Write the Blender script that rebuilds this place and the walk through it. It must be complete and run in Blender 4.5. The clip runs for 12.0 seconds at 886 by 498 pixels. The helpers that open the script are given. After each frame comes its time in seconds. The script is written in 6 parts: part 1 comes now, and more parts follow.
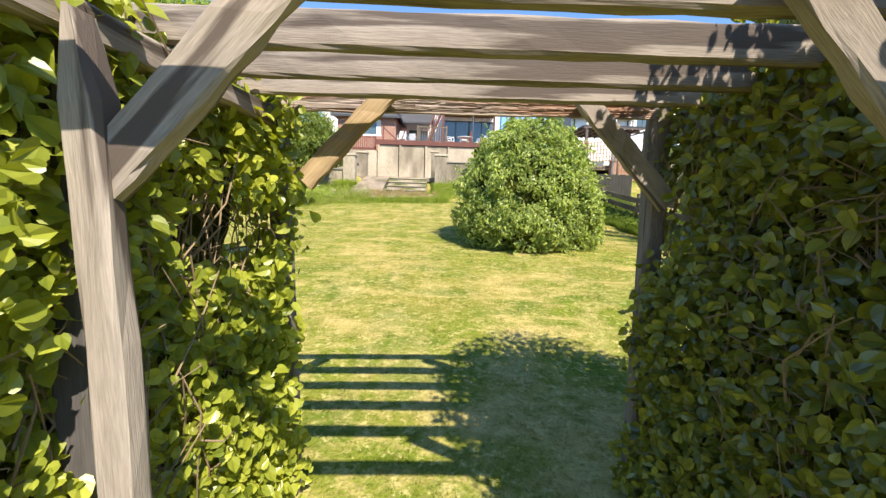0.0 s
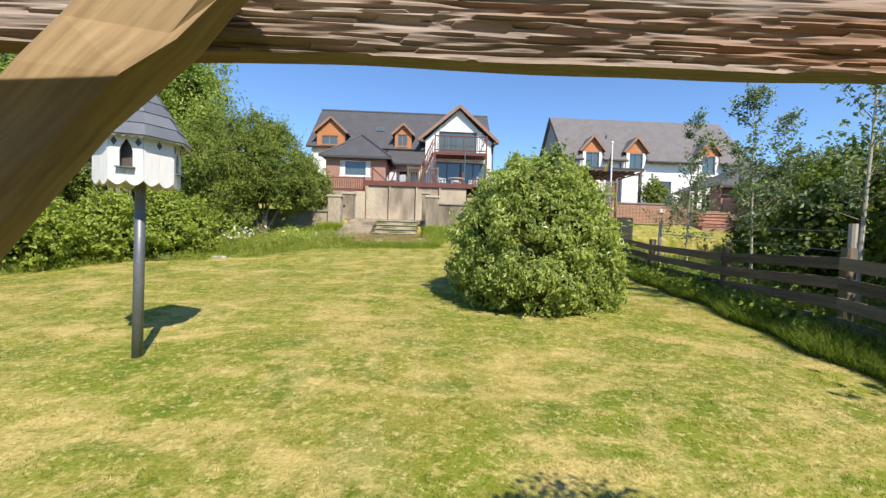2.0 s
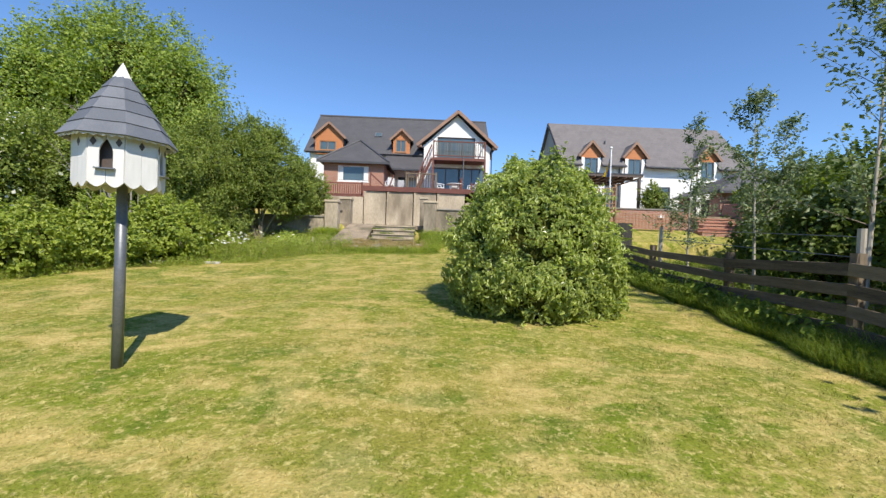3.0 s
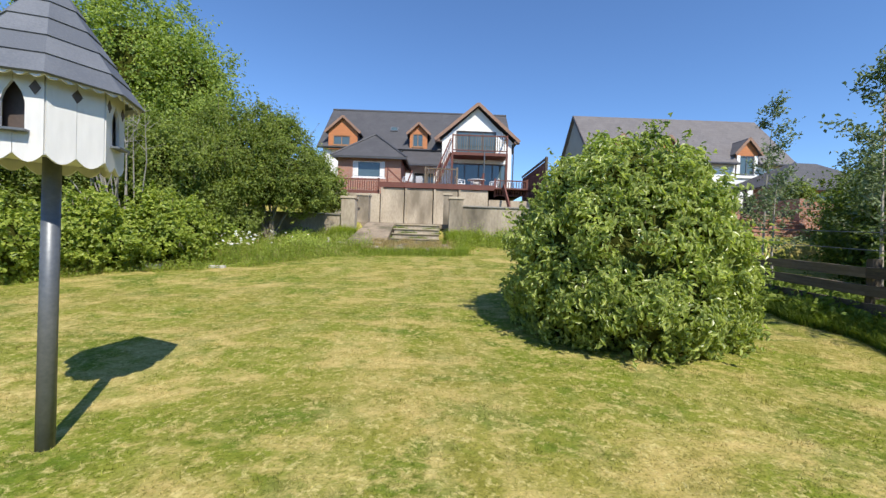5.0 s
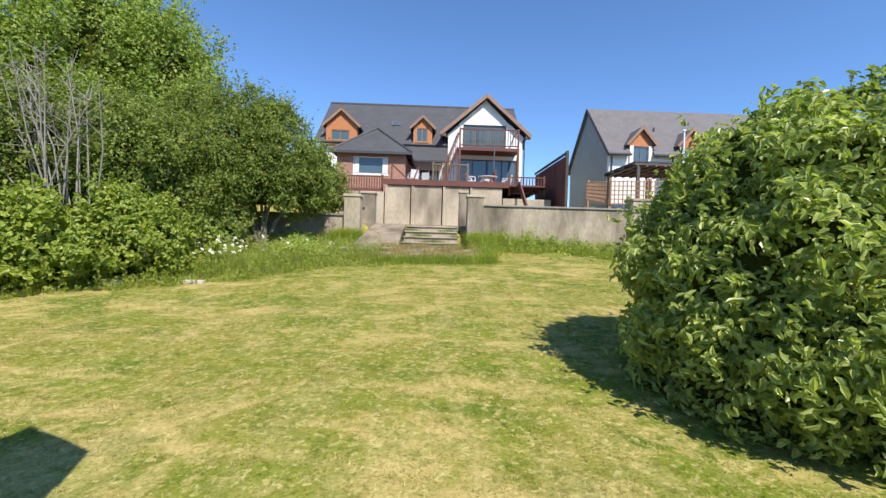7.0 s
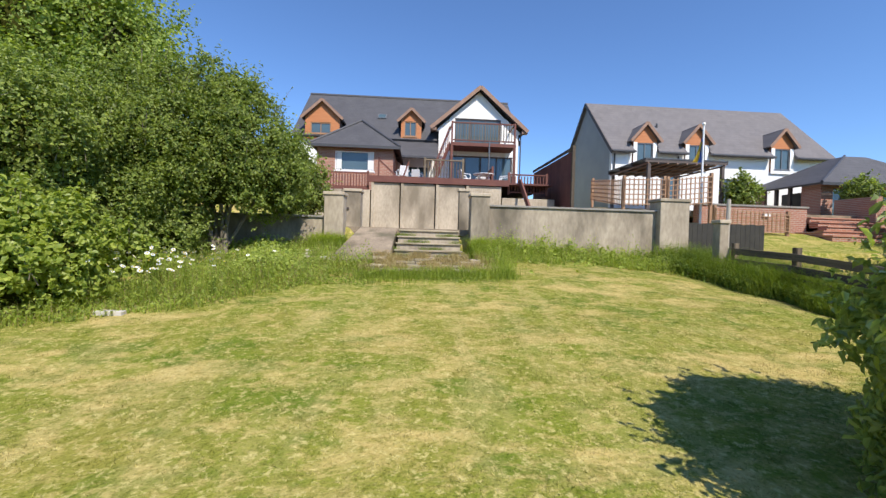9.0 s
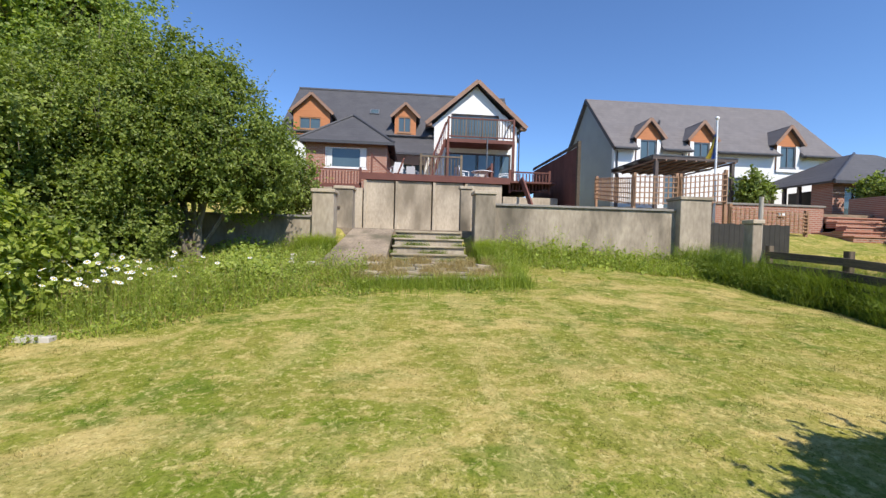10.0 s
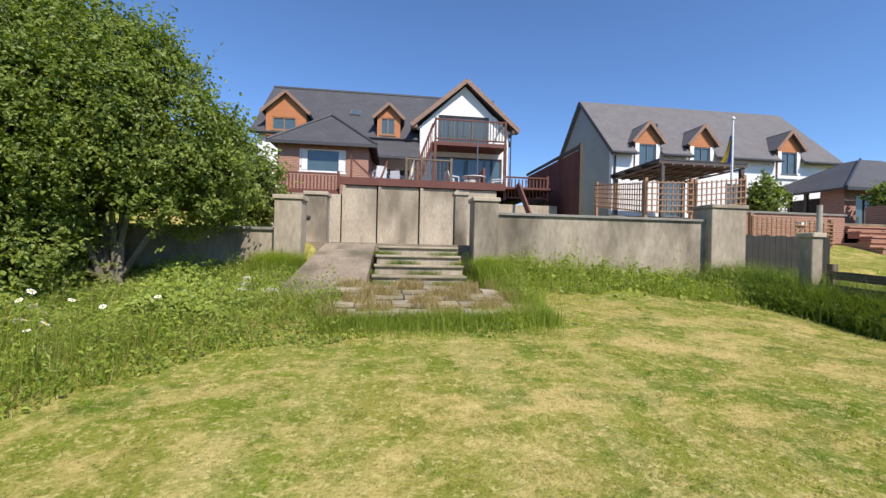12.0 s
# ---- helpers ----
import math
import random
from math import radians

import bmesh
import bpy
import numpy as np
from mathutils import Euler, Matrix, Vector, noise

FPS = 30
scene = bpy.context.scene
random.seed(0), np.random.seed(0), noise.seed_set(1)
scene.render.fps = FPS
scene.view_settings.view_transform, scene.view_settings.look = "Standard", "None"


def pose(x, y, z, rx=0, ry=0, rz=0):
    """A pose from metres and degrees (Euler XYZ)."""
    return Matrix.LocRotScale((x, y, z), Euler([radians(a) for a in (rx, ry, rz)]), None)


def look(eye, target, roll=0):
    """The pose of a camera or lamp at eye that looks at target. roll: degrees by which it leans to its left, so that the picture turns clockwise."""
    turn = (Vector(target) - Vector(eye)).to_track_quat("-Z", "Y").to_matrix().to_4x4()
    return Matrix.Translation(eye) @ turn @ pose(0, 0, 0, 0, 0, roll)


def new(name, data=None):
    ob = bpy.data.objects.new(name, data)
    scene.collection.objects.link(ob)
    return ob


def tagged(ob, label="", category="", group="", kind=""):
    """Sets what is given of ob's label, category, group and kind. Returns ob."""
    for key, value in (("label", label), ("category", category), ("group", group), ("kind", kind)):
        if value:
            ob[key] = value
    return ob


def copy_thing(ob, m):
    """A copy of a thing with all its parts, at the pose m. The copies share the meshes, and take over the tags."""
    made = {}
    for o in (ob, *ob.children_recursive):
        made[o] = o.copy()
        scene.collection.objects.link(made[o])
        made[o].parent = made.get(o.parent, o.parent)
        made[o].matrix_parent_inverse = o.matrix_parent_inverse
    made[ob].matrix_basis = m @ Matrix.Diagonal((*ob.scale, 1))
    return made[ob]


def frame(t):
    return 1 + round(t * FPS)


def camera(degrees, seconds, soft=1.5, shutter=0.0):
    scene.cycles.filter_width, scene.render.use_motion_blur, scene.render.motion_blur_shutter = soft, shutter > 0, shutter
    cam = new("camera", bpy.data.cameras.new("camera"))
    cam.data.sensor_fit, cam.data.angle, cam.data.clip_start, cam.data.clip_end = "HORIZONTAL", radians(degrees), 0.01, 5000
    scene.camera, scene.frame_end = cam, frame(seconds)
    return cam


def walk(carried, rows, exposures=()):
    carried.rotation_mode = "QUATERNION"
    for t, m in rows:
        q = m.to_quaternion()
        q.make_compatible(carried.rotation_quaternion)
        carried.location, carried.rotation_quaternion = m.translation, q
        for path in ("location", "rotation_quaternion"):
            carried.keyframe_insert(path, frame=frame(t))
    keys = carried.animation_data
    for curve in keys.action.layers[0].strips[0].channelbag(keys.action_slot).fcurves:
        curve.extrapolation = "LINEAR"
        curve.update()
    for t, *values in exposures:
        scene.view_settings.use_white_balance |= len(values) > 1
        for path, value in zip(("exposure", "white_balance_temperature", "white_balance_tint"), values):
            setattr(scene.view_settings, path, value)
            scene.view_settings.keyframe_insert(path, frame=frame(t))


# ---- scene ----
cam = camera(95.0, 12.0, soft=1.42)
METRES, EYE, TILT, LEAN, TURN = 10.3, 1.5, 0.0, 0.0, -0.8
ROWS = [
    (0.0, 0.0, 0.0, 0.0, 0.23, -7.21, -1.83),
    (0.5, -0.0015, 0.0498, 0.006, 0.08, -6.18, -1.85),
    (1.0, -0.003, 0.0874, 0.0126, -0.28, -4.57, -1.81),
    (1.5, -0.0057, 0.1091, 0.0154, -0.71, -2.87, -1.83),
    (2.0, -0.0038, 0.125, 0.0152, -1.08, -1.57, -1.8),
    (2.5, -0.0008, 0.1333, 0.0151, -1.26, -0.88, -1.79),
    (3.0, 0.0003, 0.1415, 0.0145, -1.23, -0.75, -1.83),
    (5.0, -0.06, 0.289, 0.0194, 0.18, -1.01, -1.89),
    (5.5, -0.0813, 0.3324, 0.0218, 0.38, -1.04, -1.86),
    (6.0, -0.0988, 0.3772, 0.0259, 0.32, -1.06, -1.8),
    (6.5, -0.1169, 0.4231, 0.028, 0.03, -1.09, -1.73),
    (7.0, -0.1333, 0.4763, 0.0328, -0.46, -1.09, -1.69),
    (9.0, -0.1765, 0.6774, 0.0512, -2.84, -1.08, -1.63),
    (9.5, -0.1852, 0.7319, 0.0527, -3.43, -1.08, -1.57),
    (10.0, -0.1951, 0.784, 0.0571, -4.0, -1.08, -1.52),
    (10.5, -0.1986, 0.8374, 0.0616, -4.58, -0.99, -1.45),
    (11.0, -0.2016, 0.8893, 0.0646, -5.17, -0.78, -1.43),
    (11.5, -0.199, 0.9353, 0.0709, -5.79, -0.42, -1.38),
    (12.0, -0.2024, 0.9609, 0.0775, -6.34, -0.05, -1.3),
]
EXPOSURE = ((0.0, 1.0, 6900, 10), (0.5, 1.03, 6900, 10), (0.9, 0.9, 6900, 10), (1.5, 0.7, 6900, 10), (2.5, 0.45, 6800, 10), (5.5, 0.36, 6500, 10), (7.0, 0.48, 6500, 10), (9.0, 0.4, 6500, 12), (12.0, 0.28, 6500, 12))
walk(cam, [(t, pose(0, 0, EYE, TILT, LEAN, TURN) @ pose(METRES * x, METRES * y, METRES * z, 90 + pitch, roll, yaw)) for t, x, y, z, yaw, pitch, roll in ROWS], EXPOSURE)

# ---- light ----
world = bpy.data.worlds.new("sky")
scene.world = world
world.use_nodes = True
wn = world.node_tree
sky = wn.nodes.new("ShaderNodeTexSky")
sky.sky_type = "NISHITA"
sky.sun_disc = False
TO_SUN = Vector((0.38, -0.805, 1.0)).normalized()
sky.sun_elevation = math.asin(TO_SUN.z)
sky.sun_rotation = math.atan2(TO_SUN.x, TO_SUN.y)
sky.air_density, sky.dust_density, sky.ozone_density = 0.95, 0.0, 10.0
wn.links.new(sky.outputs[0], wn.nodes["Background"].inputs[0])
wn.nodes["Background"].inputs[1].default_value = 0.15
sun_data = bpy.data.lights.new("sun", "SUN")
sun_data.energy, sun_data.angle, sun_data.color = 4.6, radians(0.53), (1.0, 0.94, 0.84)
sun = new("sun", sun_data)
sun.matrix_basis = look((0, 0, 30), Vector((0, 0, 30)) - TO_SUN)

# ---- materials ----
RNG = np.random.default_rng(7)


def mat(name, c1, c2, scale=3.0, rough=0.8, bump=0.3, fine=60.0, stretch=(1, 1, 1), metal=0.0, stain=None, spread=0.5, vary=0.0, island=0.0, dist=0.01, stain_at=(0.5, 0.68)):
    """Two-scale noise material: c1 to c2, with a fine grain, relief, and optional dark stains."""
    m = bpy.data.materials.new(name)
    m.use_nodes = True
    nt = m.node_tree
    b = nt.nodes["Principled BSDF"]
    tc = nt.nodes.new("ShaderNodeTexCoord")
    mp = nt.nodes.new("ShaderNodeMapping")
    mp.inputs["Scale"].default_value = stretch
    nt.links.new(tc.outputs["Object"], mp.inputs[0])

    def noise_at(sc, detail):
        n = nt.nodes.new("ShaderNodeTexNoise")
        n.inputs["Scale"].default_value, n.inputs["Detail"].default_value = sc, detail
        nt.links.new(mp.outputs[0], n.inputs["Vector"])
        return n
    n1, n2 = noise_at(scale, 5), noise_at(fine, 4)
    mixn = nt.nodes.new("ShaderNodeMath")
    mixn.operation = "MULTIPLY_ADD"
    mixn.inputs[1].default_value = 0.45
    nt.links.new(n2.outputs[0], mixn.inputs[0])
    half = nt.nodes.new("ShaderNodeMath")
    half.operation = "MULTIPLY"
    half.inputs[1].default_value = 0.55
    nt.links.new(n1.outputs[0], half.inputs[0])
    nt.links.new(half.outputs[0], mixn.inputs[2])
    last = mixn.outputs[0]
    for kind, amount in (("o", vary), ("i", island)):
        if amount:
            src = nt.nodes.new("ShaderNodeObjectInfo" if kind == "o" else "ShaderNodeNewGeometry")
            out = src.outputs["Random"] if kind == "o" else src.outputs["Random Per Island"]
            ma = nt.nodes.new("ShaderNodeMath")
            ma.operation = "MULTIPLY_ADD"
            ma.inputs[1].default_value = amount
            nt.links.new(out, ma.inputs[0])
            sub = nt.nodes.new("ShaderNodeMath")
            sub.operation = "SUBTRACT"
            sub.inputs[1].default_value = amount / 2
            nt.links.new(last, sub.inputs[0])
            nt.links.new(sub.outputs[0], ma.inputs[2])
            last = ma.outputs[0]
    r = nt.nodes.new("ShaderNodeValToRGB")
    r.color_ramp.elements[0].position, r.color_ramp.elements[1].position = 0.5 - spread / 2, 0.5 + spread / 2
    r.color_ramp.elements[0].color, r.color_ramp.elements[1].color = (*c1, 1), (*c2, 1)
    nt.links.new(last, r.inputs[0])
    col = r.outputs[0]
    if stain:
        n3 = noise_at(scale * 0.6, 8)
        r3 = nt.nodes.new("ShaderNodeValToRGB")
        r3.color_ramp.elements[0].position, r3.color_ramp.elements[1].position = stain_at
        r3.color_ramp.elements[0].color, r3.color_ramp.elements[1].color = (0, 0, 0, 1), (1, 1, 1, 1)
        nt.links.new(n3.outputs[0], r3.inputs[0])
        mx = nt.nodes.new("ShaderNodeMix")
        mx.data_type = "RGBA"
        nt.links.new(r3.outputs[0], mx.inputs[0])
        nt.links.new(col, mx.inputs[6])
        mx.inputs[7].default_value = (*stain, 1)
        col = mx.outputs[2]
    nt.links.new(col, b.inputs["Base Color"])
    b.inputs["Roughness"].default_value, b.inputs["Metallic"].default_value = rough, metal
    if bump:
        bp = nt.nodes.new("ShaderNodeBump")
        bp.inputs["Strength"].default_value, bp.inputs["Distance"].default_value = bump, dist
        nt.links.new(mixn.outputs[0], bp.inputs["Height"])
        nt.links.new(bp.outputs[0], b.inputs["Normal"])
    return m


def mat_courses(name, c1, c2, gap, width, height, mortar, axes, rough=0.85, squash=1.0, depth=0.008):
    """Bricks or slates in courses; axes name the two object axes that the courses follow."""
    m = mat(name, c1, c2, 1.3, rough, 0)
    nt = m.node_tree
    b = nt.nodes["Principled BSDF"]
    tc = [n for n in nt.nodes if n.bl_idname == "ShaderNodeTexCoord"][0]
    sep, com = nt.nodes.new("ShaderNodeSeparateXYZ"), nt.nodes.new("ShaderNodeCombineXYZ")
    nt.links.new(tc.outputs["Object"], sep.inputs[0])
    for i, a in enumerate(axes):
        nt.links.new(sep.outputs[a], com.inputs[i])
    br = nt.nodes.new("ShaderNodeTexBrick")
    br.inputs["Scale"].default_value = 1.0
    br.inputs["Brick Width"].default_value, br.inputs["Row Height"].default_value = width, height
    br.inputs["Mortar Size"].default_value, br.inputs["Mortar Smooth"].default_value = mortar, 0.2
    nt.links.new(com.outputs[0], br.inputs["Vector"])
    ramp = [n for n in nt.nodes if n.bl_idname == "ShaderNodeValToRGB"][0]
    dark = nt.nodes.new("ShaderNodeMix")
    dark.data_type, dark.blend_type = "RGBA", "MULTIPLY"
    dark.inputs[0].default_value = 1.0
    dark.inputs[7].default_value = (0.86, 0.86, 0.87, 1)
    nt.links.new(ramp.outputs[0], dark.inputs[6])
    nt.links.new(ramp.outputs[0], br.inputs["Color1"])
    nt.links.new(dark.outputs[2], br.inputs["Color2"])
    br.inputs["Mortar"].default_value = (*gap, 1)
    nt.links.new(br.outputs["Color"], b.inputs["Base Color"])
    bp = nt.nodes.new("ShaderNodeBump")
    bp.invert = True
    bp.inputs["Strength"].default_value, bp.inputs["Distance"].default_value = 0.7, depth
    nt.links.new(br.outputs["Fac"], bp.inputs["Height"])
    nt.links.new(bp.outputs[0], b.inputs["Normal"])
    return m


def mat_leaf(name, c1, c2, rough=0.42, through_light=0.35, glow=(1.2, 1.35, 0.5), spec=0.4):
    """Leaf: colour by leaf and by patch, some light passing through."""
    m = mat(name, c1, c2, 1.6, rough, 0, fine=25, island=0.5, spread=0.75)
    nt = m.node_tree
    b = nt.nodes["Principled BSDF"]
    b.inputs["Specular IOR Level"].default_value = spec
    ramp = [n for n in nt.nodes if n.bl_idname == "ShaderNodeValToRGB"][0]
    tr = nt.nodes.new("ShaderNodeBsdfTranslucent")
    tint = nt.nodes.new("ShaderNodeMix")
    tint.data_type, tint.blend_type = "RGBA", "MULTIPLY"
    tint.inputs[0].default_value = 1.0
    tint.inputs[7].default_value = (*glow, 1)
    nt.links.new(ramp.outputs[0], tint.inputs[6])
    nt.links.new(tint.outputs[2], tr.inputs[0])
    ms = nt.nodes.new("ShaderNodeMixShader")
    ms.inputs[0].default_value = through_light
    nt.links.new(b.outputs[0], ms.inputs[1])
    nt.links.new(tr.outputs[0], ms.inputs[2])
    nt.links.new(ms.outputs[0], nt.nodes["Material Output"].inputs[0])
    return m


def mat_glass(name, tint=(0.06, 0.09, 0.1)):
    m = mat(name, tint, tuple(c * 1.5 for c in tint), 0.8, 0.04, 0)
    m.node_tree.nodes["Principled BSDF"].inputs["Specular IOR Level"].default_value = 0.9
    return m


def mat_lawn(name, each=0.0):
    """Mown grass: green to straw in patches of several sizes, with a speckled grain; each: how far single blades differ."""
    m = mat(name, (0.125, 0.174, 0.016), (0.24, 0.252, 0.038), 2.2, 0.95, 0.9, fine=45, spread=0.42, dist=0.03)
    nt = m.node_tree
    b = nt.nodes["Principled BSDF"]
    b.inputs["Specular IOR Level"].default_value = 0.08
    tc = [n for n in nt.nodes if n.bl_idname == "ShaderNodeTexCoord"][0]
    col = [n for n in nt.nodes if n.bl_idname == "ShaderNodeValToRGB"][0].outputs[0]

    def layer(scale, rough, lo, hi, amount, colour, turn, stretch, mode="MIX"):
        mp = nt.nodes.new("ShaderNodeMapping")
        mp.inputs["Rotation"].default_value = (0, 0, radians(turn))
        mp.inputs["Scale"].default_value = stretch
        nt.links.new(tc.outputs["Object"], mp.inputs[0])
        dry = nt.nodes.new("ShaderNodeTexNoise")
        dry.inputs["Scale"].default_value, dry.inputs["Detail"].default_value, dry.inputs["Roughness"].default_value = scale, 6, rough
        dry.inputs["Distortion"].default_value = 0.4
        nt.links.new(mp.outputs[0], dry.inputs["Vector"])
        r2 = nt.nodes.new("ShaderNodeValToRGB")
        r2.color_ramp.elements[0].position, r2.color_ramp.elements[1].position = lo, hi
        r2.color_ramp.elements[0].color, r2.color_ramp.elements[1].color = (0, 0, 0, 1), (amount, amount, amount, 1)
        nt.links.new(dry.outputs[0], r2.inputs[0])
        mx = nt.nodes.new("ShaderNodeMix")
        mx.data_type, mx.blend_type = "RGBA", mode
        nt.links.new(r2.outputs[0], mx.inputs[0])
        nt.links.new(col, mx.inputs[6])
        mx.inputs[7].default_value = (*colour, 1)
        return mx.outputs[2]
    col = layer(0.5, 0.55, 0.44, 0.62, 0.5, (0.33, 0.26, 0.07), 20, (0.8, 1.2, 1))
    col = layer(1.2, 0.66, 0.50, 0.63, 0.68, (0.57, 0.42, 0.17), -14, (0.75, 1.25, 1))
    col = layer(1.7, 0.62, 0.51, 0.64, 0.75, (0.10, 0.155, 0.016), 50, (0.8, 1.2, 1))
    col = layer(1.6, 0.6, 0.50, 0.64, 0.3, (0.50, 0.40, 0.17), 62, (1.8, 0.4, 1))
    col = layer(6.0, 0.7, 0.515, 0.64, 0.55, (0.55, 0.42, 0.165), 10, (0.8, 1.2, 1))
    col = layer(9.0, 0.72, 0.52, 0.65, 0.65, (0.50, 0.55, 0.34), 15, (1, 1, 1), "MULTIPLY")
    col = layer(17.0, 0.7, 0.53, 0.64, 0.65, (0.58, 0.49, 0.20), 40, (1, 1, 1))
    col = layer(38.0, 0.6, 0.52, 0.66, 0.65, (0.42, 0.47, 0.28), 50, (1, 1, 1), "MULTIPLY")
    if each:
        geo = nt.nodes.new("ShaderNodeNewGeometry")
        mr = nt.nodes.new("ShaderNodeMapRange")
        mr.inputs["To Min"].default_value, mr.inputs["To Max"].default_value = 1 - each, 1 + each
        nt.links.new(geo.outputs["Random Per Island"], mr.inputs[0])
        mul = nt.nodes.new("ShaderNodeVectorMath")
        mul.operation = "SCALE"
        nt.links.new(col, mul.inputs[0])
        nt.links.new(mr.outputs[0], mul.inputs["Scale"])
        col = mul.outputs[0]
    nt.links.new(col, b.inputs["Base Color"])
    return m


LAWN = mat_lawn("lawn_grass")
BLADE = mat_lawn("mown_blade", 0.45)
LONG_GRASS = mat_leaf("long_grass", (0.15, 0.24, 0.025), (0.52, 0.56, 0.12), 0.5, 0.55, (1.1, 1.2, 0.5), 0.25)
BANK_GRASS = mat_leaf("bank_grass", (0.10, 0.17, 0.02), (0.30, 0.36, 0.07), 0.5, 0.4, (1.1, 1.15, 0.5), 0.25)
STRAW_GRASS = mat_leaf("straw_grass", (0.30, 0.24, 0.09), (0.58, 0.48, 0.24), 0.7, 0.35, (1.1, 1.0, 0.7), 0.15)
IVY = mat_leaf("ivy_leaf", (0.12, 0.17, 0.016), (0.56, 0.58, 0.08), 0.34, 0.42, (1.2, 1.15, 0.3), 0.5)
BUSH_LEAF = mat_leaf("bush_leaf", (0.10, 0.155, 0.034), (0.62, 0.68, 0.21), 0.32, 0.42, (1.15, 1.25, 0.5), 0.6)
SHRUB_LEAF = mat_leaf("shrub_leaf", (0.055, 0.095, 0.016), (0.38, 0.45, 0.10), 0.45, 0.42, (1.2, 1.25, 0.4))
PALE_LEAF = mat_leaf("bramble_leaf", (0.12, 0.19, 0.022), (0.47, 0.53, 0.10), 0.45, 0.42, (1.2, 1.25, 0.4))
TREE_LEAF = mat_leaf("tree_leaf", (0.085, 0.15, 0.025), (0.44, 0.53, 0.11), 0.5, 0.42, (1.2, 1.25, 0.4))
DARK_LEAF = mat_leaf("dark_leaf", (0.05, 0.085, 0.015), (0.20, 0.26, 0.05), 0.5, 0.38, (1.2, 1.3, 0.4))
# Shaded copy of the ivy leaf: shade is put into its darker colour.
IVY_SHADED = mat_leaf("shaded_ivy_leaf", (0.075, 0.09, 0.013), (0.42, 0.42, 0.06), 0.25, 0.3, (1.2, 1.2, 0.3), 0.6)
SILVER_LEAF = mat_leaf("willow_leaf", (0.10, 0.15, 0.06), (0.26, 0.31, 0.16), 0.5, 0.3, (1.1, 1.2, 0.7))
BLOSSOM = mat_leaf("white_blossom", (0.6, 0.6, 0.5), (0.85, 0.85, 0.78), 0.7, 0.3, (1, 1, 0.95), 0.2)
# Dark fill for plant cores: the shade between leaves as a colour.
SHADE_CORE = mat("shade_core", (0.028, 0.034, 0.007), (0.085, 0.09, 0.02), 9, 0.95, 1.0, 40, dist=0.05)
SHADE_CORE.node_tree.nodes["Principled BSDF"].inputs["Specular IOR Level"].default_value = 0.0
BARK = mat("bark", (0.10, 0.08, 0.055), (0.26, 0.22, 0.16), 6, 0.9, 0.6, 60, stretch=(1, 1, 0.25))
PALE_BARK = mat("pale_bark", (0.30, 0.26, 0.2), (0.55, 0.5, 0.42), 6, 0.85, 0.4, 60, stretch=(1, 1, 0.25))
GREY_TWIG = mat("grey_twig", (0.18, 0.165, 0.14), (0.38, 0.35, 0.30), 6, 0.9, 0.3, 60)
TWIG = mat("dry_twig", (0.14, 0.09, 0.05), (0.34, 0.25, 0.15), 8, 0.9, 0.3, 60)
TIMBER = mat("weathered_timber", (0.11, 0.088, 0.07), (0.42, 0.35, 0.29), 3.0, 0.88, 0.6, 40, stretch=(0.5, 8, 8), stain=(0.10, 0.075, 0.06), stain_at=(0.55, 0.60), spread=0.5, vary=0.25, dist=0.005)
TIMBER_WARM = mat("warm_timber", (0.22, 0.14, 0.07), (0.50, 0.36, 0.2), 3.0, 0.8, 0.6, 22, stretch=(0.35, 7, 7), spread=0.36, dist=0.005)
TIMBER_SPLIT = mat("split_timber", (0.15, 0.10, 0.075), (0.44, 0.36, 0.29), 4, 0.9, 0.5, 40, stretch=(0.5, 6, 6), stain=(0.26, 0.14, 0.08), spread=0.42, dist=0.005, stain_at=(0.55, 0.66))
# Post timber darkened, with the shade it stands in put into the colour.
SHADED_POST = mat("shaded_post", (0.05, 0.045, 0.045), (0.13, 0.115, 0.105), 3.0, 0.9, 0.4, 34, stretch=(0.5, 7, 7), spread=0.5, dist=0.005)
FENCE_WOOD = mat("fence_wood", (0.06, 0.045, 0.03), (0.20, 0.155, 0.105), 3.0, 0.9, 0.6, 30, stretch=(0.4, 6, 6), spread=0.4, vary=0.3)
CONCRETE = mat("weathered_render", (0.30, 0.245, 0.175), (0.58, 0.49, 0.365), 1.4, 0.92, 0.4, 14, stretch=(1, 1, 0.45), stain=(0.22, 0.18, 0.125), spread=0.42, vary=0.12)
GREY_RENDER = mat("grey_render", (0.24, 0.195, 0.14), (0.48, 0.405, 0.30), 1.5, 0.92, 0.4, 14, stretch=(1, 1, 0.4), stain=(0.12, 0.10, 0.07), spread=0.36, vary=0.08)
# Grey render, with the shade of the sunless gable end put into the colour.
GABLE_GREY = mat("shaded_grey_gable", (0.29, 0.31, 0.31), (0.38, 0.395, 0.39), 1.2, 0.9, 0.2, 20)
DARK_BOARD = mat("dark_board", (0.022, 0.022, 0.018), (0.055, 0.05, 0.04), 5, 0.8, 0.2)
COPING = mat("coping_stone", (0.16, 0.15, 0.13), (0.34, 0.31, 0.27), 4, 0.9, 0.4, 50)
SLAB = mat("paving_slab", (0.25, 0.20, 0.135), (0.46, 0.385, 0.275), 3, 0.9, 0.6, 30, stain=(0.2, 0.18, 0.1), vary=0.35)
RAMP = mat("ramp_concrete", (0.17, 0.13, 0.088), (0.36, 0.285, 0.20), 2.5, 0.92, 0.4, 24, stain=(0.10, 0.09, 0.05), spread=0.32)
SOIL = mat("dark_joint", (0.05, 0.045, 0.03), (0.12, 0.10, 0.06), 8, 1.0, 0.5, 50)
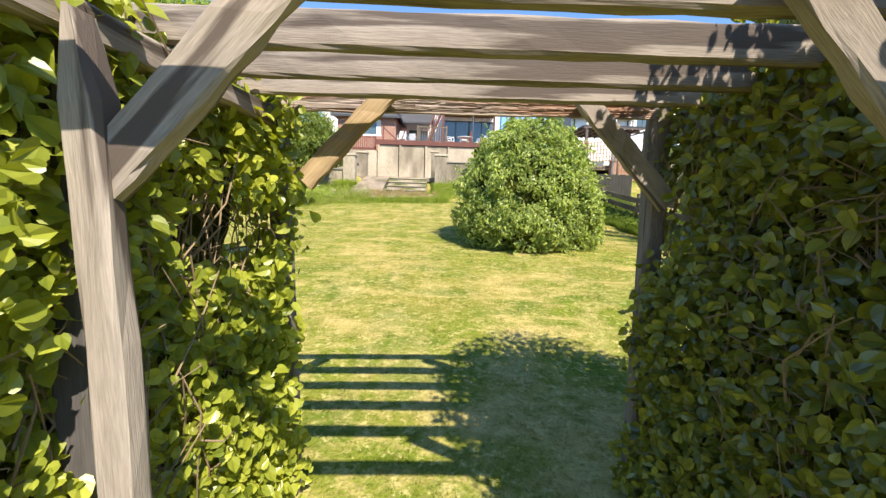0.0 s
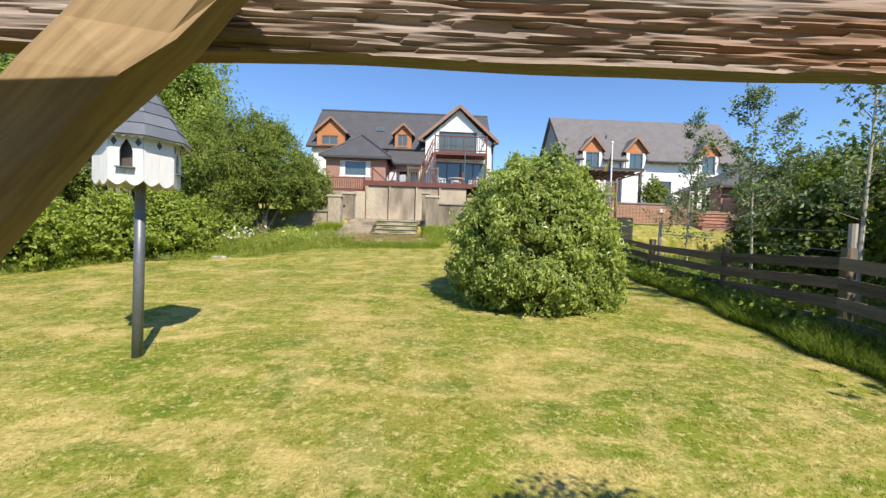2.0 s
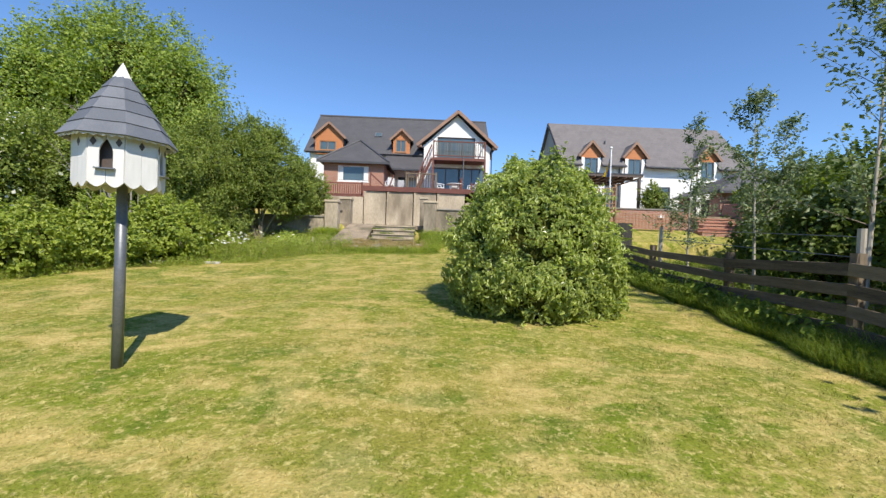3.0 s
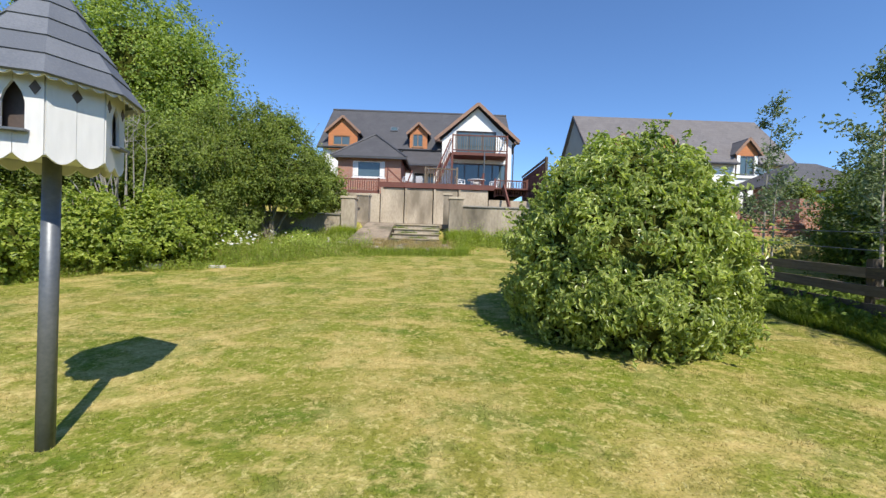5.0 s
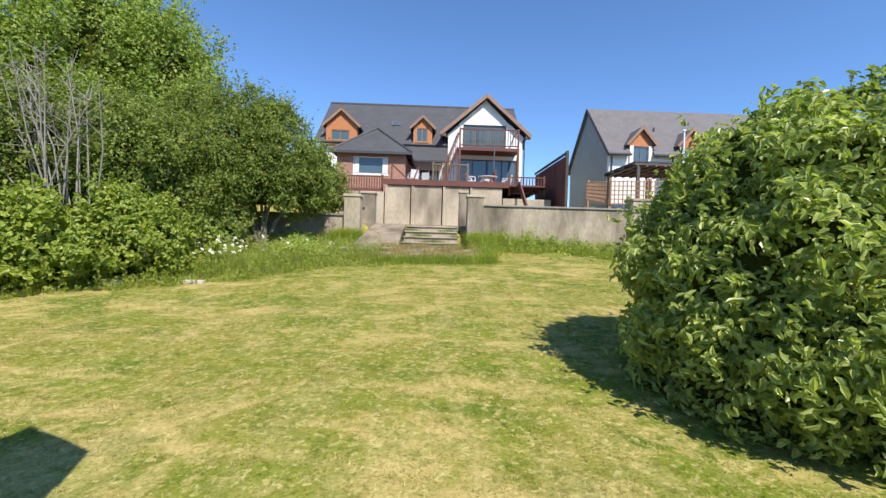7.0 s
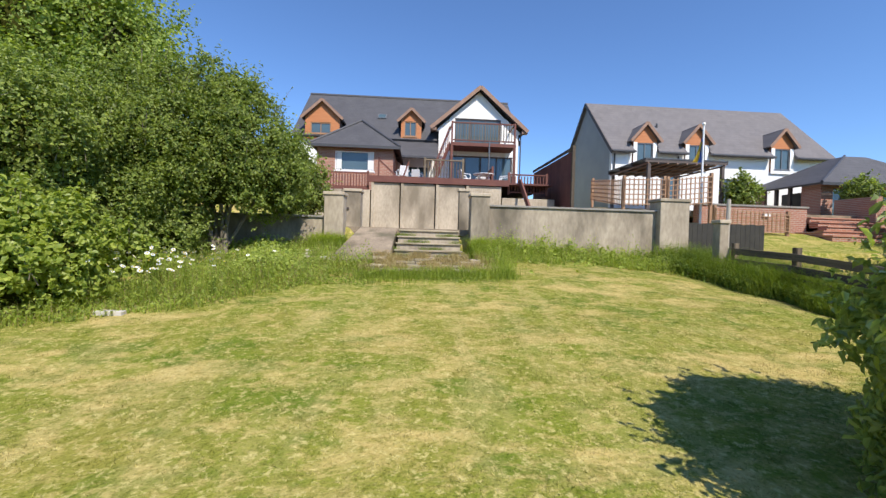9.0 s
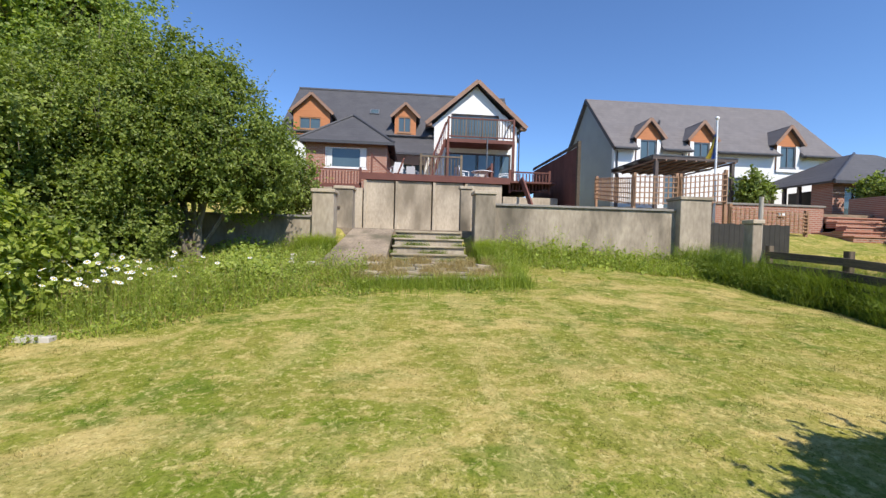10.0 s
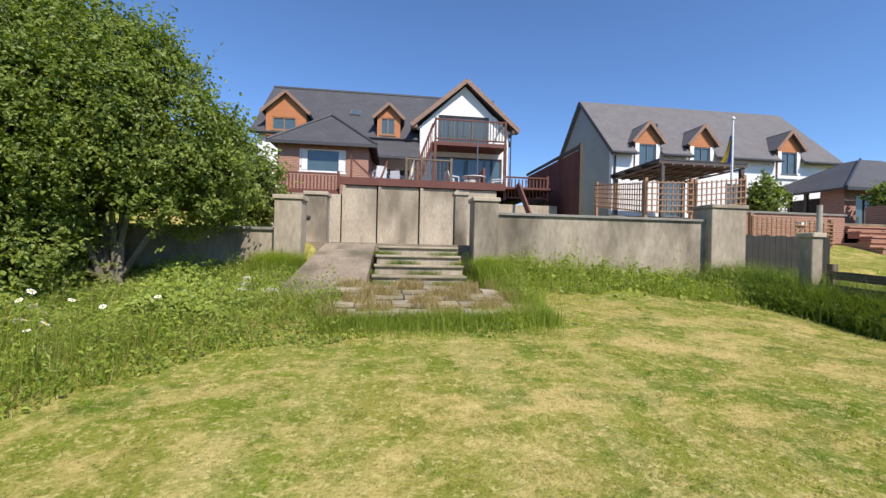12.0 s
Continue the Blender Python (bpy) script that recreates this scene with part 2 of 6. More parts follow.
WHITE_WALL = mat("white_render", (0.74, 0.74, 0.72), (0.84, 0.84, 0.82), 0.8, 0.85, 0.15, 40)
WHITE_PAINT = mat("white_paint", (0.58, 0.57, 0.55), (0.76, 0.75, 0.72), 5, 0.7, 0.3, 30, stretch=(1, 1, 0.22), stain=(0.20, 0.185, 0.165), vary=0.2, stain_at=(0.60, 0.64))
WHITE_PLASTIC = mat("white_plastic", (0.76, 0.76, 0.75), (0.84, 0.84, 0.83), 3, 0.4, 0.05)
CLADDING = mat("orange_cladding", (0.36, 0.125, 0.045), (0.56, 0.225, 0.085), 2.2, 0.65, 0.3, 20, stretch=(0.4, 1, 7))
BARGE = mat("barge_board", (0.20, 0.115, 0.075), (0.34, 0.21, 0.15), 3, 0.7, 0.2, 30)
DECK_RED = mat("red_deck_stain", (0.095, 0.032, 0.024), (0.19, 0.07, 0.05), 2.5, 0.75, 0.3, 30, vary=0.25)
TRELLIS = mat("brown_trellis", (0.27, 0.15, 0.085), (0.44, 0.27, 0.16), 4, 0.85, 0.2, 30, vary=0.2)
DARK_FRAME = mat("dark_frame", (0.06, 0.045, 0.04), (0.12, 0.09, 0.075), 5, 0.6, 0.1)
FRAME_WOOD = mat("brown_frame", (0.26, 0.13, 0.06), (0.40, 0.22, 0.11), 5, 0.6, 0.1)
GUTTER = mat("dark_gutter", (0.035, 0.035, 0.04), (0.08, 0.08, 0.085), 5, 0.5, 0.05)
GREY_METAL = mat("grey_metal", (0.10, 0.11, 0.12), (0.2, 0.21, 0.22), 6, 0.45, 0.1, 40, metal=0.4)
SLATE_GREY = mat("grey_felt_tile", (0.10, 0.11, 0.13), (0.17, 0.18, 0.20), 5, 0.75, 0.3, 80, vary=0.5)
ROOF_A = mat_courses("slate_roof", (0.058, 0.056, 0.060), (0.105, 0.102, 0.106), (0.045, 0.045, 0.048), 0.3, 0.17, 0.006, ("X", "Z"), 0.65)
ROOF_B = mat_courses("grey_tile_roof", (0.14, 0.128, 0.126), (0.185, 0.17, 0.168), (0.11, 0.10, 0.10), 0.33, 0.2, 0.008, ("X", "Z"), 0.8)
BRICK = mat_courses("red_brick", (0.30, 0.115, 0.07), (0.46, 0.20, 0.125), (0.42, 0.36, 0.3), 0.225, 0.075, 0.01, ("X", "Z"))
TERRACOTTA = mat("red_tile", (0.34, 0.15, 0.10), (0.50, 0.27, 0.19), 4, 0.85, 0.3, 30)
GLASS = mat_glass("window_glass")
CURTAIN = mat("curtain_cloth", (0.7, 0.7, 0.68), (0.82, 0.82, 0.8), 6, 0.9, 0.3, stretch=(5, 1, 0.3))
# Dark colour of the sheets that stand in for unlit rooms.
ROOM_SHADE = mat("room_shade", (0.05, 0.05, 0.05), (0.10, 0.095, 0.09), 2, 0.9, 0)
PETAL = mat("daisy_petal", (0.78, 0.78, 0.74), (0.85, 0.85, 0.82), 5, 0.7, 0)
YELLOW = mat("daisy_centre", (0.6, 0.42, 0.03), (0.75, 0.55, 0.05), 5, 0.8, 0)
ROCK = mat("pale_rock", (0.38, 0.35, 0.3), (0.6, 0.56, 0.5), 6, 0.95, 0.6, 40)
FLAG_BLUE = mat("blue_cloth", (0.05, 0.12, 0.4), (0.08, 0.18, 0.5), 5, 0.8, 0.1)
FLAG_YELLOW = mat("yellow_cloth", (0.65, 0.5, 0.06), (0.8, 0.62, 0.1), 5, 0.8, 0.1)


# ---- building helpers ----
def place(ob):
    m = ob.matrix_basis
    return place(ob.parent) @ ob.matrix_parent_inverse @ m if ob.parent else m


def thing(name, loc, label, category, group="", kind=""):
    ob = new(name)
    ob.empty_display_size = 0.2
    ob.matrix_basis = Matrix.Translation(loc)
    return tagged(ob, label, category, group, kind)


def adopt(ob, parent):
    if parent:
        ob.parent = parent
        ob.matrix_parent_inverse = place(parent).inverted()
    return ob


def part(name, bm, material, parent=None, label="", bevel=0.0, smooth=False):
    """Links a bmesh, made in world metres, as one mesh object under a thing or a part."""
    if bevel:
        bmesh.ops.bevel(bm, geom=list(bm.edges), offset=bevel, segments=1, affect="EDGES")
    me = bpy.data.meshes.new(name)
    bm.to_mesh(me)
    bm.free()
    me.materials.append(material)
    if smooth:
        me.polygons.foreach_set("use_smooth", [True] * len(me.polygons))
    return tagged(adopt(new(name, me), parent), label)


def part_np(name, verts, faces, material, parent=None, label="", smooth=False):
    """Same, from arrays: verts (n, 3), faces (m, k)."""
    me = bpy.data.meshes.new(name)
    n, (m, k) = len(verts), faces.shape
    me.vertices.add(n)
    me.vertices.foreach_set("co", np.asarray(verts, np.float32).ravel())
    me.loops.add(m * k)
    me.loops.foreach_set("vertex_index", np.asarray(faces, np.int32).ravel())
    me.polygons.add(m)
    me.polygons.foreach_set("loop_start", np.arange(0, m * k, k, dtype=np.int32))
    me.polygons.foreach_set("use_smooth", np.full(m, smooth))
    me.update(calc_edges=True)
    me.materials.append(material)
    return tagged(adopt(new(name, me), parent), label)


def piece(name, mesh, m, parent):
    """One of many alike pieces: an object of its own on a shared mesh, at the world pose m."""
    ob = adopt(new(name, mesh), parent)
    ob.matrix_basis = m
    return ob


def box(bm, x0, x1, y0, y1, z0, z1):
    v = [bm.verts.new(p) for p in ((x0, y0, z0), (x1, y0, z0), (x1, y1, z0), (x0, y1, z0), (x0, y0, z1), (x1, y0, z1), (x1, y1, z1), (x0, y1, z1))]
    for f in ((0, 3, 2, 1), (4, 5, 6, 7), (0, 1, 5, 4), (1, 2, 6, 5), (2, 3, 7, 6), (3, 0, 4, 7)):
        bm.faces.new([v[i] for i in f])
    return bm


def block(x0, x1, y0, y1, z0, z1):
    return box(bmesh.new(), x0, x1, y0, y1, z0, z1)


def block_mesh(name, sx, sy, sz, material, bevel=0.0):
    bm = block(-sx / 2, sx / 2, -sy / 2, sy / 2, -sz / 2, sz / 2)
    if bevel:
        bmesh.ops.bevel(bm, geom=list(bm.edges), offset=bevel, segments=1, affect="EDGES")
    me = bpy.data.meshes.new(name)
    bm.to_mesh(me)
    bm.free()
    me.materials.append(material)
    return me


def prism(bm, poly, axis, a, b):
    """A polygon of pairs, extruded along an axis from a to b."""
    def at(p, d):
        return {"x": (d, p[0], p[1]), "y": (p[0], d, p[1]), "z": (p[0], p[1], d)}[axis]
    lo, hi = [bm.verts.new(at(p, a)) for p in poly], [bm.verts.new(at(p, b)) for p in poly]
    bm.faces.new(lo), bm.faces.new(hi[::-1])
    for i in range(len(poly)):
        j = (i + 1) % len(poly)
        bm.faces.new((lo[i], hi[i], hi[j], lo[j]))
    bmesh.ops.recalc_face_normals(bm, faces=list(bm.faces))
    return bm


def sheet(bm, pts, thick):
    """A flat polygon in space with a thickness below it."""
    p = [Vector(q) for q in pts]
    n = (p[1] - p[0]).cross(p[2] - p[0]).normalized()
    if n.z < 0:
        n = -n
    hi, lo = [bm.verts.new(q) for q in p], [bm.verts.new(q - n * thick) for q in p]
    bm.faces.new(hi), bm.faces.new(lo[::-1])
    for i in range(len(p)):
        j = (i + 1) % len(p)
        bm.faces.new((hi[i], lo[i], lo[j], hi[j]))
    bmesh.ops.recalc_face_normals(bm, faces=list(bm.faces))
    return bm


def wall_with(bm, x0, x1, z0, z1, y0, y1, holes):
    """A wall along x with openings (x0, x1, z0, z1) through it."""
    xs = sorted({x0, x1, *[c for h in holes for c in h[:2]]})
    zs = sorted({z0, z1, *[c for h in holes for c in h[2:]]})
    for a, b in zip(xs, xs[1:]):
        for c, d in zip(zs, zs[1:]):
            mx, mz = (a + b) / 2, (c + d) / 2
            if not any(h[0] < mx < h[1] and h[2] < mz < h[3] for h in holes):
                box(bm, a, b, y0, y1, c, d)
    bmesh.ops.remove_doubles(bm, verts=list(bm.verts), dist=0.0005)
    return bm


def rod(bm, p, q, r0, r1=None, n=7):
    """A tapered round bar from p to q."""
    p, q = Vector(p), Vector(q)
    r1 = r0 if r1 is None else r1
    turn = (q - p).to_track_quat("Z", "Y").to_matrix()
    rings = [[bm.verts.new(c + turn @ Vector((r * math.cos(6.2832 * i / n), r * math.sin(6.2832 * i / n), 0))) for i in range(n)] for c, r in ((p, r0), (q, r1))]
    for i in range(n):
        j = (i + 1) % n
        bm.faces.new((rings[0][i], rings[0][j], rings[1][j], rings[1][i]))
    bm.faces.new(rings[0][::-1]), bm.faces.new(rings[1])
    return bm


def bar(bm, p, q, w, h):
    """A square bar from p to q."""
    p, q = Vector(p), Vector(q)
    d = (q - p).normalized()
    side = d.cross(Vector((0, 0, 1)))
    side = side.normalized() if side.length > 0.01 else Vector((1, 0, 0))
    up = side.cross(d)
    r = [[bm.verts.new(c + side * (sx * w / 2) + up * (sz * h / 2)) for sx, sz in ((-1, -1), (1, -1), (1, 1), (-1, 1))] for c in (p, q)]
    for i in range(4):
        j = (i + 1) % 4
        bm.faces.new((r[0][i], r[0][j], r[1][j], r[1][i]))
    bm.faces.new(r[0][::-1]), bm.faces.new(r[1])
    bmesh.ops.recalc_face_normals(bm, faces=list(bm.faces))
    return bm


def plank(name, p, q, w, h, material, parent, label="", wear=0.004, n=10, seed=0, bite=0.0, point=0.0):
    """A sawn timber from p to q, its grain along local x, with worn edges; bite: how far its lower edge is rotted away; point: length of a pointed end."""
    rnd = random.Random(seed * 77 + 5)
    p, q = Vector(p), Vector(q)
    length = (q - p).length
    bm = bmesh.new()
    c = min(w, h) * 0.14
    ring0 = [(-w / 2 + c, -h / 2), (w / 2 - c, -h / 2), (w / 2, -h / 2 + c), (w / 2, h / 2 - c), (w / 2 - c, h / 2), (-w / 2 + c, h / 2), (-w / 2, h / 2 - c), (-w / 2, -h / 2 + c)]
    rings = []
    for i in range(n + 1):
        u = i / n
        cut = bite * max(0.0, noise.noise((u * 9 + seed, 0.3, 1.7)) + 0.15) if bite else 0.0
        ring = []
        k = max(0.06, min(1.0, (1 - u) * length / point)) if point else 1.0
        for a, b in ring0:
            b2 = b + cut if b < 0 else b
            ring.append(bm.verts.new((u * length, a + rnd.uniform(-wear, wear), b2 * k + rnd.uniform(-wear, wear))))
        rings.append(ring)
    for r0, r1 in zip(rings, rings[1:]):
        for i in range(8):
            j = (i + 1) % 8
            bm.faces.new((r0[i], r0[j], r1[j], r1[i]))
    bm.faces.new(rings[0][::-1]), bm.faces.new(rings[-1])
    bmesh.ops.recalc_face_normals(bm, faces=list(bm.faces))
    me = bpy.data.meshes.new(name)
    bm.to_mesh(me)
    bm.free()
    me.materials.append(material)
    ob = adopt(new(name, me), parent)
    d = (q - p).normalized()
    side = Vector((0, 0, 1)).cross(d)
    side = side.normalized() if side.length > 0.01 else Vector((0, 1, 0))
    up = d.cross(side)
    ob.matrix_basis = Matrix.Translation(p) @ Matrix((d, side, up)).transposed().to_4x4()
    return tagged(ob, label)


def unit(v):
    return v / np.maximum(np.linalg.norm(v, axis=1, keepdims=True), 1e-6)


def leaf_arrays(c, nrm, size, jitter=0.6, droop=0.3, slim=0.55, fold=0.18, rounded=True):
    """Folded leaves at the points c, facing about nrm."""
    k = len(c)
    nrm = unit(nrm + RNG.normal(0, jitter, (k, 3)))
    d = unit(np.cross(nrm, RNG.normal(0, 1, (k, 3))) + np.array((0, 0, -droop)))
    d = unit(d - nrm * np.sum(d * nrm, axis=1, keepdims=True))
    s = np.cross(nrm, d)
    size = (size * RNG.uniform(0.55, 1.3, k))[:, None]
    if rounded == "heart":
        prof = ((0.04, 0, 0), (-0.02, 0.24, fold * 0.6), (0.14, 0.46, fold), (0.4, 0.5, fold), (0.7, 0.32, fold * 0.7), (1, 0, -0.12), (0.7, -0.32, fold * 0.7), (0.4, -0.5, fold), (0.14, -0.46, fold), (-0.02, -0.24, fold * 0.6))
        quads = ((0, 1, 2, 3), (0, 3, 4, 5), (0, 5, 6, 7), (0, 7, 8, 9))
    elif rounded:
        prof = ((0, 0, 0), (0.28, 0.5, fold), (0.68, 0.36, fold * 0.8), (1, 0, -0.1), (0.68, -0.36, fold * 0.8), (0.28, -0.5, fold))
        quads = ((0, 1, 2, 3), (0, 3, 4, 5))
    else:
        prof = ((0, 0, 0), (0.45, 0.5, fold), (1, 0, 0), (0.45, -0.5, fold))
        quads = ((0, 1, 2), (0, 2, 3))
    v = np.stack([c + d * size * (a - 0.5) + s * size * (b * slim * 2) * 0.8 + nrm * size * e for a, b, e in prof], axis=1)
    f = np.concatenate([np.arange(k)[:, None] * len(prof) + np.array(q) for q in quads])
    return v.reshape(-1, 3), f


def blob(centre, radii, seed, rough=0.25, freq=1.2, flat=0.0):
    """A function that gives a point and outward normal on a lumpy crown for each unit direction."""
    cx, r = np.array(centre), np.array(radii)

    def on(dirs, depth):
        lump = np.array([noise.fractal(Vector(d) * freq * 1.6 + Vector((seed, seed * 2, 0)), 0.7, 2.1, 4) for d in dirs])
        k = (1 + rough * lump)[:, None] * depth[:, None]
        p = cx + dirs * r * k
        return p, unit(dirs / r)
    return on


def crown_points(lobes, count, seed, rough=0.28, sub=0.34, low=-0.75, shell=0.3, spray=0.35, deep=0.68):
    """Leaf places on many small clumps that cover the lobes, thick on each clump's outer side, with dark gaps between the clumps."""
    rng = np.random.default_rng(seed * 13 + 1)
    cen, out, rad = [], [], []
    for i, l in enumerate(lobes):
        r = np.array(l[3:])
        k = max(8, int(4 * math.pi * (r[0] * r[1] + r[1] * r[2] + r[0] * r[2]) / 3 / (sub * sub * 2.4)))
        a = np.arange(k) + 0.5
        z = 1 - 2 * a / k
        d = np.stack([np.sqrt(1 - z * z) * np.cos(a * 2.39996), np.sqrt(1 - z * z) * np.sin(a * 2.39996), z], 1)
        d = unit(d + rng.normal(0, 0.5 / math.sqrt(k), (k, 3)))
        d = d[d[:, 2] > low]
        p, n = blob(l[:3], r - sub * 0.75, seed + i * 3.7, rough)(d, rng.uniform(deep, 1.04, len(d)))
        keep = np.ones(len(p), bool)
        for j, o in enumerate(lobes):
            if j != i:
                keep &= np.sum(((p - np.array(o[:3])) / np.array(o[3:])) ** 2, axis=1) > 0.55
        cen.append(p[keep]), out.append(n[keep]), rad.append(sub * rng.uniform(0.45, 1.45, keep.sum()))
    cen, out, rad = np.concatenate(cen), np.concatenate(out), np.concatenate(rad)
    n_spray = int(count * spray / 12)
    n_in = count - n_spray * 12
    pick = rng.choice(len(cen), n_in, p=rad ** 2 / np.sum(rad ** 2))
    d = unit(rng.normal(0, 1, (n_in, 3)) + out[pick] * 0.7 + np.array((0, 0, 0.2)))
    p = cen[pick] + d * (rad[pick] * (1 - shell * rng.beta(1, 1.6, n_in) + 0.1 * rng.normal(0, 1, n_in)))[:, None] * np.array((1, 1, 0.85))
    n = unit(d * 0.75 + out[pick] * 0.45)
    # twigs that stand out of the clumps, each with a dozen leaves along it
    k = rng.choice(len(cen), n_spray)
    way = unit(out[k] * 0.8 + rng.normal(0, 0.55, (n_spray, 3)) + np.array((0, 0, 0.55)))
    root = cen[k] + way * rad[k][:, None] * 0.7
    along = rng.uniform(0, 1, (n_spray, 12, 1)) * (sub * rng.uniform(0.5, 1.7, n_spray))[:, None, None]
    q = root[:, None, :] + way[:, None, :] * along + rng.normal(0, sub * 0.09, (n_spray, 12, 3))
    p = np.concatenate([p, q.reshape(-1, 3)])
    n = np.concatenate([n, unit(np.repeat(way, 12, axis=0) * 0.3 + np.array((0, -0.2, 0.6)) + rng.normal(0, 0.4, (n_spray * 12, 3)))])
    up = p[:, 2] > ground(p[:, 0], p[:, 1]) + 0.02
    return p[up], n[up]


def shoots(top, count, length, seed, per=16):
    """Upright leafy shoots that rise from a crown: stems and leaf places; top gives a point of the crown's upper side."""
    rnd = random.Random(seed)
    bm, pts = bmesh.new(), []
    for _ in range(count):
        p = Vector(top[rnd.randrange(len(top))])
        q = p + Vector((rnd.gauss(0, 0.22), rnd.gauss(0, 0.22), 1)) * length * rnd.uniform(0.4, 1.2)
        rod(bm, p - (q - p) * 0.5, q, 0.007, 0.002, 4)
        for k in range(per):
            u = rnd.uniform(0, 1.02)
            w = 0.05 * (1.15 - u) * length / 0.4
            pts.append(p.lerp(q, u) + Vector((rnd.gauss(0, w), rnd.gauss(0, w), 0)))
    return bm, np.array(pts)


def core_mesh(bm, lobes, k=0.62, seed=0):
    for i, l in enumerate(lobes):
        ico = bmesh.ops.create_icosphere(bm, subdivisions=3, radius=1.0)
        for v in ico["verts"]:
            f = k * (1 + 0.25 * noise.fractal(v.co * 2 + Vector((seed + i, 0, 0)), 0.7, 2.1, 3))
            v.co = Vector((l[0] + v.co.x * l[3] * f, l[1] + v.co.y * l[4] * f, l[2] + v.co.z * l[5] * f))
    return bm


def plant(name, base, lobes, count, size, leaf, label, category, seed, trunk=0.08, stems=5, rounded=True, core=0.72, rough=0.28, group="", bark=None, blossom=0, slim=0.5, low=-0.75, sub=0.34, shell=0.35, jitter=0.55, droop=0.3, rising=0, rise=0.4, spray=0.35, deep=0.68):
    """A shrub or tree: stems or a trunk with limbs into each lobe, a crown of separate leaves in clumps, and rising shoots."""
    rnd = random.Random(seed)
    t = thing(name, base, label, category, group)
    bm = bmesh.new()
    b = Vector(base)
    for i, l in enumerate(lobes):
        for s in range(max(1, stems // len(lobes))):
            tip = Vector(l[:3]) + Vector((rnd.uniform(-0.5, 0.5) * l[3], rnd.uniform(-0.5, 0.5) * l[4], rnd.uniform(0.0, 0.6) * l[5]))
            foot = b + Vector((rnd.uniform(-1, 1) * trunk * 2, rnd.uniform(-1, 1) * trunk * 2, -0.05))
            mid = foot.lerp(tip, 0.5) + Vector((rnd.uniform(-0.1, 0.1), rnd.uniform(-0.1, 0.1), 0.1)) * (tip - foot).length
            rod(bm, foot, mid, trunk, trunk * 0.6)
            rod(bm, mid, tip, trunk * 0.6, trunk * 0.15)
            for _ in range(4):
                end = Vector(l[:3]) + Vector((rnd.uniform(-0.7, 0.7) * l[3], rnd.uniform(-0.7, 0.7) * l[4], rnd.uniform(-0.4, 0.65) * l[5]))
                rod(bm, mid.lerp(tip, rnd.uniform(0.2, 0.9)), end, trunk * 0.25, trunk * 0.05, 5)
    part("trunk", bm, bark or BARK, t)
    p, n = crown_points(lobes, count, seed, rough, sub, low, shell, spray, deep)
    if rising:
        high = p[(n[:, 2] > 0.55)]
        bm, q = shoots(high, rising, rise, seed)
        tagged(part("shoot", bm, bark or BARK, t, "thin upright shoots"), kind="stuff")
        p, n = np.concatenate([p, q]), np.concatenate([n, np.tile((0.1, -0.4, 0.6), (len(q), 1))])
    v, f = leaf_arrays(p, n + np.array((0.06, -0.1, 0.2)), size, jitter, droop, slim, 0.16, rounded)
    tagged(part_np("crown", v, f, leaf, t), kind="stuff")
    # Added opaque core, coloured dark as the shade deep in the crown.
    if core:
        part("inner_foliage", core_mesh(bmesh.new(), lobes, core, seed), SHADE_CORE, t, smooth=True)
    if blossom:
        pick = RNG.integers(0, len(p), blossom)
        v, f = leaf_arrays(p[pick] + n[pick] * 0.08, n[pick], 0.075, 0.5, 0, 0.8, 0.05, False)
        tagged(part_np("blossom", v, f, BLOSSOM, t, "white blossom"), kind="stuff")
    return t


# ---- ground ----
GX, GY = 6.0, 12.0
def basis(x, y):
    u, w = x / GX, y / GY
    return np.stack([np.ones_like(u), u, w, u * u, u * w, w * w, w ** 3, u * u * w, u * w * w, u ** 3], axis=-1)


COEF = np.array((-0.0007, 0.1204, 1.1272, -0.0210, 0.1563, -0.5604, 0.3900, -0.1113, -0.1739, -0.1111))


def ramp01(v, a, b):
    s = np.clip((v - a) / (b - a), 0, 1)
    return s * s * (3 - 2 * s)


def ground(x, y):
    """Height of the ground: the rising lawn, the yards behind the walls, the slope up to the houses, the far fields."""
    x, y = np.asarray(x, float), np.asarray(y, float)
    g = basis(np.clip(x, -9, 8), np.clip(y, -2, 18.6)) @ COEF
    g = g + 0.012 * np.sin(x * 1.7 + y * 0.6) + 0.01 * np.sin(y * 2.3 - x)
    yard = np.where(x < 4.9, 2.36, 2.0 + 0.75 * ramp01(y, 19, 22.5))
    g = g + (yard - g) * ramp01(y, 18.72, 18.92)
    g = g - 0.32 * ramp01(x, -3.72, -3.6) * ramp01(-x, 0.2, 0.32) * ramp01(y, 15.38, 15.5) * ramp01(-y, -19.3, -19.05) * np.where(x < -2.5, ramp01(y, 16.72, 16.9), 1.0)
    rise = np.where(x < 4.9, 4.3, 3.4)
    g = g + (rise - g) * ramp01(y, 25.6, 28.5) * (y > 25.5)
    g = g + ramp01(np.abs(x) - 30, 0, 200) * -2 + ramp01(y, 60, 400) * 4 - ramp01(-y, 10, 200) * 4
    return g


def gz(x, y):
    return float(ground(x, y))


xs = np.unique(np.concatenate([-np.geomspace(30, 3000, 14), np.arange(-30, -9, 1.0), np.arange(-9, 9.01, 0.25), np.arange(10, 31, 1.0), np.geomspace(32, 3000, 14)]))
ys = np.unique(np.concatenate([-np.geomspace(12, 3000, 14), np.arange(-12, -2, 1.0), np.arange(-2, 18.51, 0.25), [18.7, 18.74, 18.8, 18.86, 18.92, 19.2], np.arange(20, 40, 0.5), np.geomspace(42, 3000, 16)]))
gx, gy = np.meshgrid(xs, ys)
